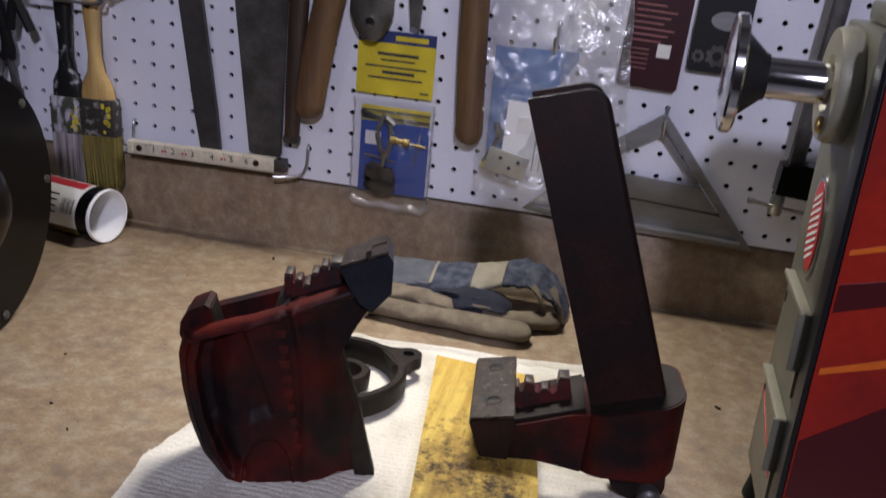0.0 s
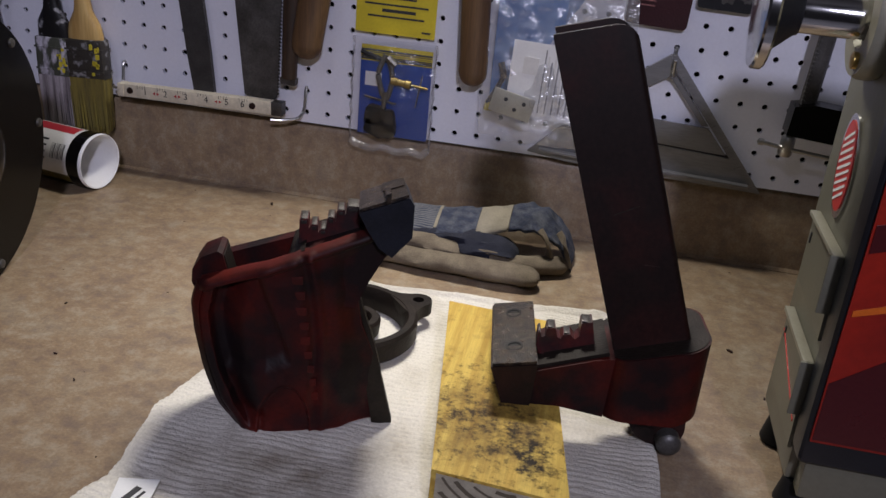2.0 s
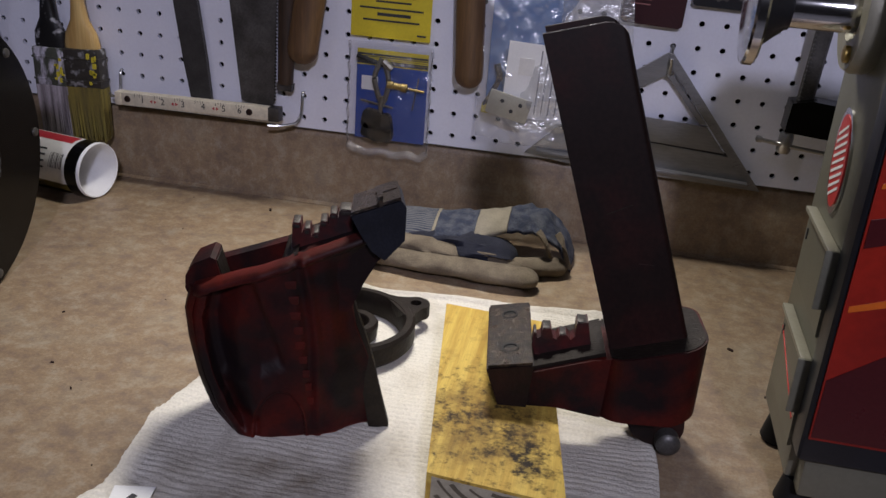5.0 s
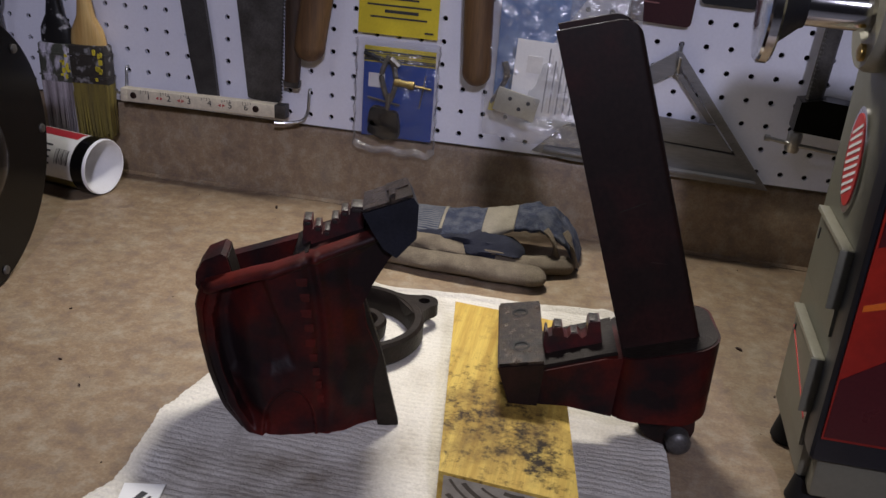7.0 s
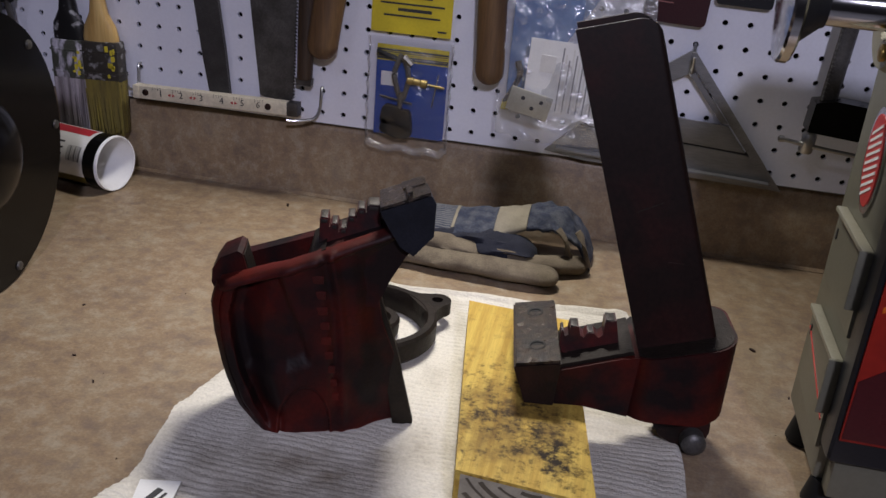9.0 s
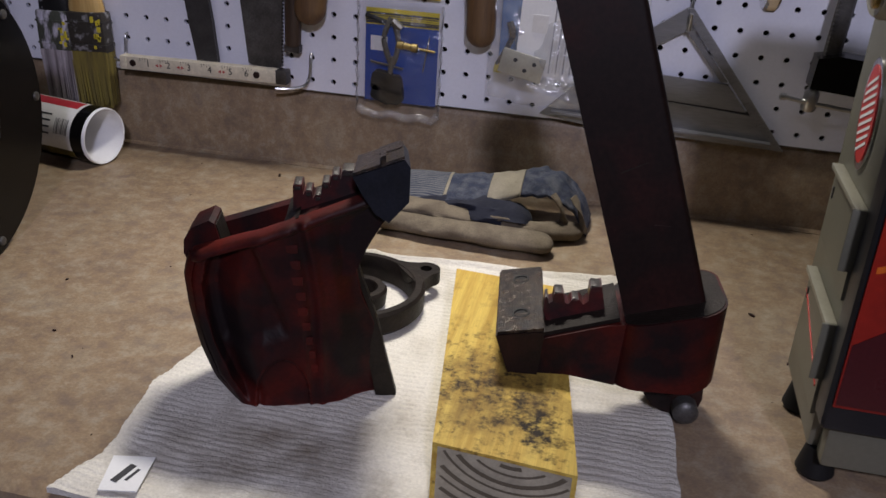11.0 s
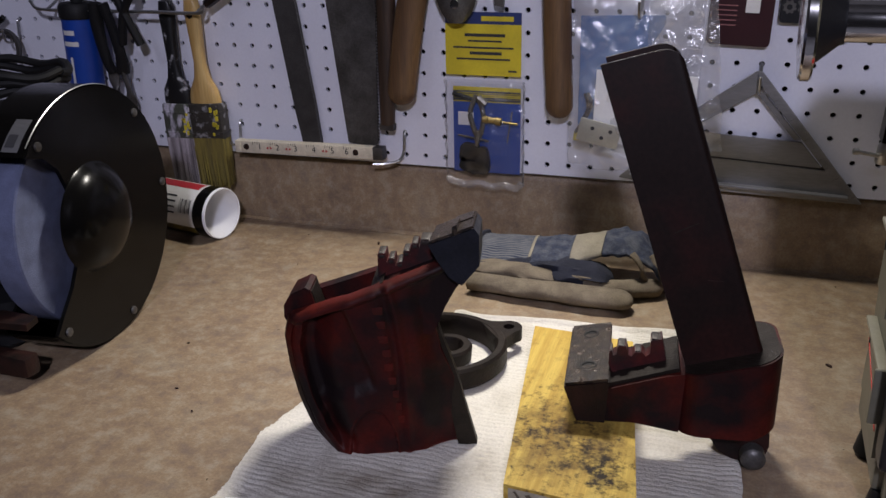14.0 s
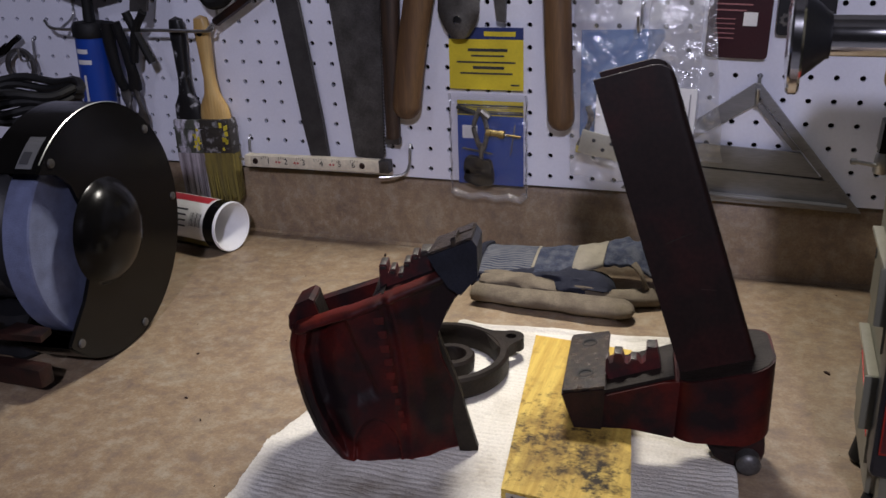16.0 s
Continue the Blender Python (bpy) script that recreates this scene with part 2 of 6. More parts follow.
OLD_BRASS = mat("dull_brass", (0.34, 0.25, 0.09), 0.42, 0.7, vary=0.3, scale=120)
PAINT_YELLOW = mat("dried_yellow_paint", (0.60, 0.50, 0.04), 0.5, vary=0.15)
FILM = clear_film("clear_bag_film", 0.17, 0.15)
BLISTER = clear_film("clear_blister", 0.07, 0.018)


# ---- mesh helpers ----
def part(name, bm, material, parent=None, label="", sharp=35, bevel=0.0, kind="", segs=2):
    """Links a bmesh as one mesh object, with smooth faces and sharp edges above the angle."""
    if bevel:
        es = [e for e in bm.edges if len(e.link_faces) == 2 and e.calc_face_angle(0) > radians(25)]
        bmesh.ops.bevel(bm, geom=es, offset=bevel, segments=segs, profile=0.6, affect="EDGES", clamp_overlap=True)
    bmesh.ops.recalc_face_normals(bm, faces=bm.faces)
    for f in bm.faces:
        f.smooth = True
    for e in bm.edges:
        e.smooth = not (len(e.link_faces) == 2 and e.calc_face_angle(0) > radians(sharp))
    me = bpy.data.meshes.new(name)
    bm.to_mesh(me)
    bm.free()
    me.materials.append(material)
    ob = new(name, me)
    if parent is not None:
        ob.parent = parent
    tagged(ob, label=label, kind=kind)
    return ob


def thing(name, label, category, group="", at=(0, 0, 0)):
    """An Empty at the thing's base. Parts keep world coordinates."""
    ob = new(name)
    ob.empty_display_size = 0.02
    return tagged(ob, label, category, group)


def box(lo, hi, m=None, bm=None):
    bm = bm or bmesh.new()
    c = [(a + b) / 2 for a, b in zip(lo, hi)]
    d = [abs(b - a) for a, b in zip(lo, hi)]
    t = Matrix.Translation(c) @ Matrix.Diagonal((*d, 1))
    bmesh.ops.create_cube(bm, size=1, matrix=(m @ t) if m else t)
    return bm


def prism(pts, v0, v1, m=None, bm=None, axes="uvz"):
    """A polygon of (u, z) points drawn out from v0 to v1. axes 'uzv' takes (u, v) points drawn out along z."""
    bm = bm or bmesh.new()
    put = (lambda p, v: Vector((p[0], v, p[1]))) if axes == "uvz" else (lambda p, v: Vector((p[0], p[1], v)))
    m = m or Matrix.Identity(4)
    a = [bm.verts.new(m @ put(p, v0)) for p in pts]
    b = [bm.verts.new(m @ put(p, v1)) for p in pts]
    bm.faces.new(a)
    bm.faces.new(b[::-1])
    for i in range(len(pts)):
        j = (i + 1) % len(pts)
        bm.faces.new((a[j], a[i], b[i], b[j]))
    return bm


def lathe(profile, m=None, seg=40, bm=None, a0=0.0, a1=360.0):
    """A profile of (radius, height) turned round the local z axis."""
    bm = bm or bmesh.new()
    m = m or Matrix.Identity(4)
    full = abs(a1 - a0) >= 360
    n = seg if full else seg + 1
    rings = []
    for r, h in profile:
        if r < 1e-6:
            rings.append([bm.verts.new(m @ Vector((0, 0, h)))])
        else:
            rings.append([bm.verts.new(m @ Vector((r * math.cos(radians(a0 + (a1 - a0) * i / seg)), r * math.sin(radians(a0 + (a1 - a0) * i / seg)), h))) for i in range(n)])
    for p, q in zip(rings, rings[1:]):
        for i in range(seg):
            j = (i + 1) % n
            if len(p) == 1 and len(q) == 1:
                continue
            if len(p) == 1:
                bm.faces.new((p[0], q[j], q[i]))
            elif len(q) == 1:
                bm.faces.new((p[i], p[j], q[0]))
            else:
                bm.faces.new((p[i], p[j], q[j], q[i]))
    return bm


def smooth_path(pts, n):
    """A Catmull-Rom line through the points."""
    pts = [Vector(p) for p in pts]
    ext = [2 * pts[0] - pts[1]] + pts + [2 * pts[-1] - pts[-2]]
    out = []
    for i in range(len(pts) - 1):
        p0, p1, p2, p3 = ext[i:i + 4]
        for k in range(n):
            t = k / n
            out.append(0.5 * ((2 * p1) + (p2 - p0) * t + (2 * p0 - 5 * p1 + 4 * p2 - p3) * t * t + (3 * p1 - p0 - 3 * p2 + p3) * t ** 3))
    return out + [pts[-1]]


def sweep(path, radii, seg=10, bm=None, up=(0, 0, 1), wobble=0.0, seed=0):
    """A tube along a path; radii: one (across, upward) pair a point, or a single radius."""
    bm = bm or bmesh.new()
    path = [Vector(p) for p in path]
    rings = []
    for i, p in enumerate(path):
        d = (path[min(i + 1, len(path) - 1)] - path[max(i - 1, 0)]).normalized()
        side = d.cross(Vector(up))
        side = side.normalized() if side.length > 1e-4 else d.orthogonal().normalized()
        top = side.cross(d).normalized()
        ra, rb = (radii, radii) if isinstance(radii, (int, float)) else radii[i]
        ring = []
        for k in range(seg):
            a = 2 * math.pi * k / seg
            w = 1 + wobble * noise.noise((p.x * 45 + seed, p.y * 45 + 3 * math.cos(a), p.z * 45 + 3 * math.sin(a)))
            ring.append(bm.verts.new(p + side * (ra * w * math.cos(a)) + top * (rb * w * math.sin(a))))
        rings.append(ring)
    for p, q in zip(rings, rings[1:]):
        for k in range(seg):
            j = (k + 1) % seg
            bm.faces.new((p[k], p[j], q[j], q[k]))
    bm.faces.new(rings[0][::-1])
    bm.faces.new(rings[-1])
    return bm


def words(name, text, size, m, material, parent, depth=0.0002):
    """Lettering as a mesh, in the built-in font."""
    cu = bpy.data.curves.new(name, "FONT")
    cu.body, cu.size, cu.extrude, cu.align_x, cu.align_y = text, size, depth, "CENTER", "CENTER"
    tmp = bpy.data.objects.new(name, cu)
    me = bpy.data.meshes.new_from_object(tmp)
    bpy.data.objects.remove(tmp)
    me.materials.clear()
    me.materials.append(material)
    me.transform(m)
    ob = new(name, me)
    ob.parent = parent
    return ob


def rounded(w, h, r, n=5, cx=0.0, cy=0.0):
    """Points of a rectangle with rounded corners."""
    out = []
    for sx, sy, a in ((1, 1, 0), (-1, 1, 90), (-1, -1, 180), (1, -1, 270)):
        for k in range(n + 1):
            t = radians(a + 90 * k / n)
            out.append((cx + sx * (w / 2 - r) + r * math.cos(t), cy + sy * (h / 2 - r) + r * math.sin(t)))
    return out


# ---- the large structure ----
INCH = 0.0254
ROW0, EDGE = 0.106, 0.0935
XL, XR, YB, YF = -1.7, 1.5, 0.0, -0.605


def counter():
    prof = [(YF + 0.012, 0.0), (YB - 0.006, 0.0), (YB - 0.006, -0.04), (YF, -0.04), (YF, -0.013), (YF + 0.003, -0.004)]
    bm = bmesh.new()
    a = [bm.verts.new((XL, y, z)) for y, z in prof]
    b = [bm.verts.new((XR, y, z)) for y, z in prof]
    bm.faces.new(a), bm.faces.new(b[::-1])
    for i in range(len(prof)):
        j = (i + 1) % len(prof)
        bm.faces.new((a[j], a[i], b[i], b[j]))
    ob = part("countertop", bm, LAMINATE, kind="structure")
    tagged(ob, "mottled tan and brown laminate workbench countertop", "countertop")
    prof = [(0.0, 0.003), (0.0, EDGE - 0.010), (0.004, EDGE - 0.003), (0.008, EDGE), (0.02, EDGE), (0.02, -0.04), (-0.0055, -0.04), (-0.0055, 0.0005), (-0.003, 0.001)]
    bm = bmesh.new()
    a = [bm.verts.new((XL, y, z)) for y, z in prof]
    b = [bm.verts.new((XR, y, z)) for y, z in prof]
    bm.faces.new(a), bm.faces.new(b[::-1])
    for i in range(len(prof)):
        j = (i + 1) % len(prof)
        bm.faces.new((a[j], a[i], b[i], b[j]))
    tagged(part("backsplash", bm, LAMINATE, kind="structure"), "low brown laminate backsplash with coved joint", "backsplash")
    tagged(part("cabinet_front", box((XL, YF + 0.03, -0.91), (XR, YF + 0.05, -0.041)), PEG_WHITE, kind="structure"), "white painted cabinet front below the bench", "cabinet")


def pegboard():
    x0, cols, rows, hole, y0, y1 = 0.0, 78, 17, 0.0030, -0.003, 0.002
    first = -43
    vs, fs = [], []

    def v(x, y, z):
        vs.append((x, y, z))
        return len(vs) - 1
    dirs = [(math.cos(2 * math.pi * k / 16), math.sin(2 * math.pi * k / 16)) for k in range(16)]
    for i in range(cols):
        for j in range(rows):
            cx, cz, h = (first + i) * INCH, ROW0 + j * INCH, INCH / 2
            zb = h if j else ROW0 - EDGE
            outer = []
            for c, s in dirs:
                k = 1 / max(abs(c), abs(s))
                outer.append(v(cx + c * k * h, y0, cz + (s * k * h if s > 0 else s * k * zb)))
            inner = [v(cx + c * hole, y0, cz + s * hole) for c, s in dirs]
            back = [v(cx + c * hole, y1, cz + s * hole) for c, s in dirs]
            for a in range(16):
                b = (a + 1) % 16
                fs.append((outer[a], outer[b], inner[b], inner[a]))
                fs.append((inner[a], inner[b], back[b], back[a]))
    me = bpy.data.meshes.new("pegboard")
    me.from_pydata(vs, [], fs)
    weld = bmesh.new()
    weld.from_mesh(me)
    bmesh.ops.remove_doubles(weld, verts=weld.verts, dist=1e-5)
    weld.to_mesh(me)
    weld.free()
    me.materials.append(PEG_WHITE)
    ob = tagged(new("pegboard", me), "white perforated pegboard with one-inch holes", "pegboard", kind="structure")
    xa, xb = (first - 0.5) * INCH, (first + cols - 0.5) * INCH
    # thin grey strip standing in for the shadow line below the board
    tagged(part("pegboard_gap_shade", box((xa, y0, EDGE - 0.001), (xb, 0.002, EDGE - 0.0001)), GREY_STEEL, kind="structure"), "grey strip for the shadow line under the pegboard", "trim")
    tagged(part("wall_back", box((XL - 1, 0.021, -0.91), (XR + 1, 0.06, 2.2)), BACK_DARK, kind="structure"), "dark wall behind the pegboard", "wall")
    tagged(part("wall_upper", box((XL, 0.003, EDGE + 0.45), (XR, 0.02, 2.2)), WALL_PAINT, kind="structure"), "plain painted wall above the pegboard", "wall")
    tagged(part("wall_side_panel", box((xb + 0.001, -0.003, EDGE), (XR, 0.02, EDGE + 0.449)), PEG_WHITE, kind="structure"), "plain white board beside the pegboard", "wall")
    tagged(part("wall_left_panel", box((XL, -0.003, EDGE), (xa - 0.001, 0.02, EDGE + 0.449)), PEG_WHITE, kind="structure"), "plain white board beside the pegboard", "wall")


def room():
    for name, lo, hi, m in (("floor", (-2.7, -3.2, -0.95), (2.5, 0.06, -0.911), FLOOR_MAT), ("ceiling", (-2.7, -3.2, 2.2), (2.5, 0.06, 2.24), WALL_PAINT),
                            ("wall_left", (-2.74, -3.2, -0.91), (-2.7, 0.06, 2.2), WALL_PAINT), ("wall_right", (2.5, -3.2, -0.91), (2.54, 0.06, 2.2), WALL_PAINT),
                            ("wall_behind", (-2.7, -3.24, -0.91), (2.5, -3.2, 2.2), WALL_PAINT)):
        tagged(part(name, box(lo, hi), m, kind="structure"), "plain %s of the workshop" % name.replace("_", " "), name.split("_")[0])


counter()
pegboard()
room()


# ---- the vise parts on the cloth ----
def lerp_line(line, t):
    """A point at the share t along a line of evenly counted points."""
    k = max(0.0, min(0.9999, t)) * (len(line) - 1)
    i = int(k)
    a, b = line[i], line[i + 1]
    return a[0] + (b[0] - a[0]) * (k - i), a[1] + (b[1] - a[1]) * (k - i)


def step(a, b, x):
    t = max(0.0, min(1.0, (x - a) / (b - a)))
    return t * t * (3 - 2 * t)


BODY = pose(-0.060, -0.490, 0.006, 0, 0, 15)
LEFT_EDGE = [(0.000, -0.003), (-0.014, 0.016), (-0.023, 0.042), (-0.0285, 0.070), (-0.0305, 0.094), (-0.0255, 0.1125)]
RIGHT_EDGE = [(0.1065, 0.000), (0.1025, 0.030), (0.0955, 0.058), (0.0860, 0.084), (0.0825, 0.104), (0.0930, 0.127), (0.1040, 0.141), (0.0880, 0.1555)]
PROW = ([-0.030, 0.000, 0.021, 0.050, 0.071, 0.097, 0.120], [0.004, -0.001, -0.009, -0.005, 0.002, 0.0125, 0.018])


def body_relief(u, z):
    """Depth of the casting's near side: a bowed face with a proud rim, a top lip, a pocket over a ledge, an arch and a lettered band."""
    left = lerp_line(LEFT_EDGE, (z + 0.003) / 0.1155)[0]
    d = 0.004 + float(np.interp(u, *PROW)) * (1.0 - 4.2 * max(0.0, z))
    below = 0.1215 + 0.385 * u - z
    rim = u - left
    d += 0.007 * max(0.0, 1 - rim / 0.007) ** 2
    d += 0.0100 * step(-0.002, 0.014, z) * step(0.0110, 0.0130, rim) * (1 - step(0.014, 0.036, rim)) * step(0.004, 0.010, below)
    lip = step(0.0050, 0.0075, below)
    band = u - 0.0150 - 0.37 * (0.121 - z)
    pocket = (1 - step(-0.004, 0.003, band)) * step(0.012, 0.020, rim)
    ledge = 0.0535 + 0.38 * (u - 0.005)
    d += 0.0034 * lip + 0.0048 * pocket * lip
    d -= 0.0054 * pocket * (1 - step(ledge - 0.014, ledge + 0.001, z))
    arch = ((u - 0.034) / 0.0185) ** 2 + (max(0.0, z - 0.002) / 0.035) ** 2
    d += 0.0040 * (1 - step(0.86, 1.05, arch))
    crease = u - float(np.interp(z, [0.0, 0.028, 0.0765, 0.1137, 0.145], [0.0615, 0.061, 0.0597, 0.0548, 0.048]))
    d += 0.0020 * math.exp(-((crease + 0.006) / 0.0035) ** 2) - 0.0016 * math.exp(-(crease / 0.0028) ** 2)
    d += 0.0035 * step(0.010, 0.024, crease) * (1 - step(0.13, 0.15, z))
    d += 0.0030 * max(0.0, 1 - below / 0.0030) ** 2 + 0.0012 * noise.noise((u * 60, z * 60, 3.0))
    return d


def casting_side(v_of, thick, nu=110, nz=96):
    """A curved cast wall between the left and right outlines."""
    bm = bmesh.new()
    near, far = [], []
    for j in range(nz + 1):
        t = j / nz
        (ul, zl), (ur, zr) = lerp_line(LEFT_EDGE, t), lerp_line(RIGHT_EDGE, t)
        rn, rf = [], []
        for i in range(nu + 1):
            s = i / nu
            u, z = ul + (ur - ul) * s, zl + (zr - zl) * s
            v = v_of(u, z)
            rn.append(bm.verts.new(BODY @ Vector((u, v, z))))
            rf.append(bm.verts.new(BODY @ Vector((u, v + thick, z))))
        near.append(rn), far.append(rf)
    for g, flip in ((near, False), (far, True)):
        for j in range(nz):
            for i in range(nu):
                q = (g[j][i], g[j][i + 1], g[j + 1][i + 1], g[j + 1][i])
                bm.faces.new(q[::-1] if flip else q)
    rim = [(near[0][i], far[0][i]) for i in range(nu + 1)] + [(near[j][nu], far[j][nu]) for j in range(1, nz + 1)] + [(near[nz][i], far[nz][i]) for i in range(nu - 1, -1, -1)] + [(near[j][0], far[j][0]) for j in range(nz - 1, 0, -1)]
    for (a, b), (c, d) in zip(rim, rim[1:] + rim[:1]):
        bm.faces.new((a, b, d, c))
    return bm


def vise_body():
    t = thing("vise_front_jaw", "worn red cast iron vise jaw standing on white cloth", "vise part")
    part("near_wall", casting_side(body_relief, 0.010), RED_GRIMED, t, sharp=60)
    far = prism([(-0.018, 0.030), (-0.027, 0.092), (-0.025, 0.1105), (0.036, 0.1310), (0.050, 0.118), (0.050, 0.030)], 0.056, 0.067, BODY)
    part("far_wall", far, RED_PAINT, t, bevel=0.0025)
    end = bmesh.new()
    rows = []
    for j in range(17):
        u, z = lerp_line(LEFT_EDGE, 0.97 * j / 16)
        rows.append([end.verts.new(BODY @ Vector((u + du, v, z))) for du, v in ((0.004, 0.010), (-0.0005, 0.0125), (-0.0028, 0.020), (-0.0030, 0.050), (-0.001, 0.062), (0.010, 0.065), (0.011, 0.022))])
    for a, b in zip(rows, rows[1:]):
        for i in range(7):
            j = (i + 1) % 7
            end.faces.new((a[i], a[j], b[j], b[i]))
    end.faces.new(rows[0]), end.faces.new(rows[-1][::-1])
    part("end_rim", end, RED_PAINT, t, sharp=50)
    ear = part("ear", prism([(-0.0285, 0.085), (-0.0300, 0.101), (-0.0325, 0.107), (-0.0320, 0.1165), (-0.0265, 0.1255), (-0.0150, 0.1310), (-0.0115, 0.1290), (-0.0060, 0.1090), (-0.0050, 0.086)], 0.021, 0.048, BODY), RED_PAINT, t, bevel=0.0022)
    part("ear_cheek", prism([(-0.0115, 0.1275), (-0.0105, 0.1275), (-0.0052, 0.1085), (-0.0045, 0.095), (-0.0060, 0.095)], 0.0232, 0.0458, BODY), IRON_BROWN, ear, "bare brown cheek of the ear")
    part("bridge", prism([(0.036, 0.100), (0.043, 0.1365), (0.088, 0.1540), (0.100, 0.139), (0.090, 0.120), (0.081, 0.098)], 0.011, 0.066, BODY), RED_PAINT, t, bevel=0.002)
    part("cross_rib", prism([(0.029, 0.112), (0.035, 0.1335), (0.045, 0.1400), (0.042, 0.110)], 0.012, 0.060, BODY), IRON_BROWN, t, "bare brown rib across the cavity", bevel=0.001)
    part("base_flange", prism([(0.0790, 0.106), (0.0835, 0.104), (0.0870, 0.092), (0.0960, 0.066), (0.1005, 0.050), (0.1035, 0.036), (0.1130, -0.001), (0.1125, -0.003), (0.098, -0.003), (0.092, 0.030), (0.084, 0.064)], 0.0205, 0.0275, BODY), EDGE_IRON, t, "bare machined edge of the casting", bevel=0.002)
    tilt = BODY @ Matrix(((1, 0, 0, 0), (0, 1, 0, 0), (0, -0.22, 1, 0), (0, 0, 0, 1)))
    plate = part("jaw_plate", prism([(0.0800, 0.1735), (0.1125, 0.1860), (0.1160, 0.181), (0.1160, 0.1580), (0.1035, 0.1430), (0.0945, 0.1490), (0.0860, 0.1620)], -0.001, 0.090, tilt), BLUE_STEEL, t, "blued steel jaw plate with a pitted top", bevel=0.0016)
    part("jaw_insert", prism([(0.0805, 0.1742), (0.1122, 0.1864), (0.1118, 0.1884), (0.0800, 0.1760)], 0.0005, 0.0885, tilt), JAW_STEEL, plate, "pitted bare steel jaw top", bevel=0.0005)
    part("jaw_nub", prism([(0.0960, 0.1815), (0.1105, 0.1870), (0.1103, 0.1890), (0.0957, 0.1835)], 0.046, 0.087, tilt), JAW_STEEL, plate, bevel=0.0007)
    part("jaw_face_shim", prism([(0.0970, 0.1785), (0.1005, 0.1800), (0.1004, 0.1888), (0.0968, 0.1872)], 0.0, 0.0450, tilt), JAW_STEEL, plate, bevel=0.0005)
    for foot, tops, lab in (([(0.0395, 0.1240), (0.0590, 0.1340)], ((0.0395, 0.0455, 0.1545), (0.0472, 0.0520, 0.1505), (0.0536, 0.0582, 0.1475)), "toothed red pipe jaw, teeth falling"),
                            ([(0.0575, 0.1340), (0.0815, 0.1470)], ((0.0586, 0.0635, 0.1565), (0.0650, 0.0700, 0.1625), (0.0718, 0.0800, 0.1655)), "toothed red pipe jaw, teeth rising")):
        prof = [foot[0]]
        for k, (a, b, h) in enumerate(tops):
            low = min(h, tops[k + 1][2] if k < 2 else h) - 0.0022
            prof += [(a, h), (b, h + 0.0008)] + ([(b + 0.0006, low), (tops[k + 1][0] - 0.0008, low)] if k < 2 else [])
        bar = part("pipe_jaw", prism(prof + [foot[1]], 0.030, 0.046, BODY), RED_DARK, t, lab, bevel=0.0006)
        for a, b, h in tops:
            part("tooth_tip", box((a + 0.0006, 0.0306, h - 0.0003), (b - 0.0006, 0.0454, h + 0.0010), BODY), TOOTH_STEEL, bar, bevel=0.0004)
            part("tooth_chip", box((a + 0.0008, 0.0294, h - 0.0030), (b - 0.0008, 0.0302, h - 0.0005), BODY), TOOTH_STEEL, bar, bevel=0.0003)
    for k in range(9):
        z = 0.120 - 0.0115 * k
        u = 0.0400 + 0.14 * (0.126 - z)
        part("raised_letter_bar", box((u - 0.0040, body_relief(u, z) - 0.0003, z - 0.0030), (u + 0.0040, body_relief(u, z) + 0.001, z + 0.0030), BODY), RED_GRIMED, t, bevel=0.0006)


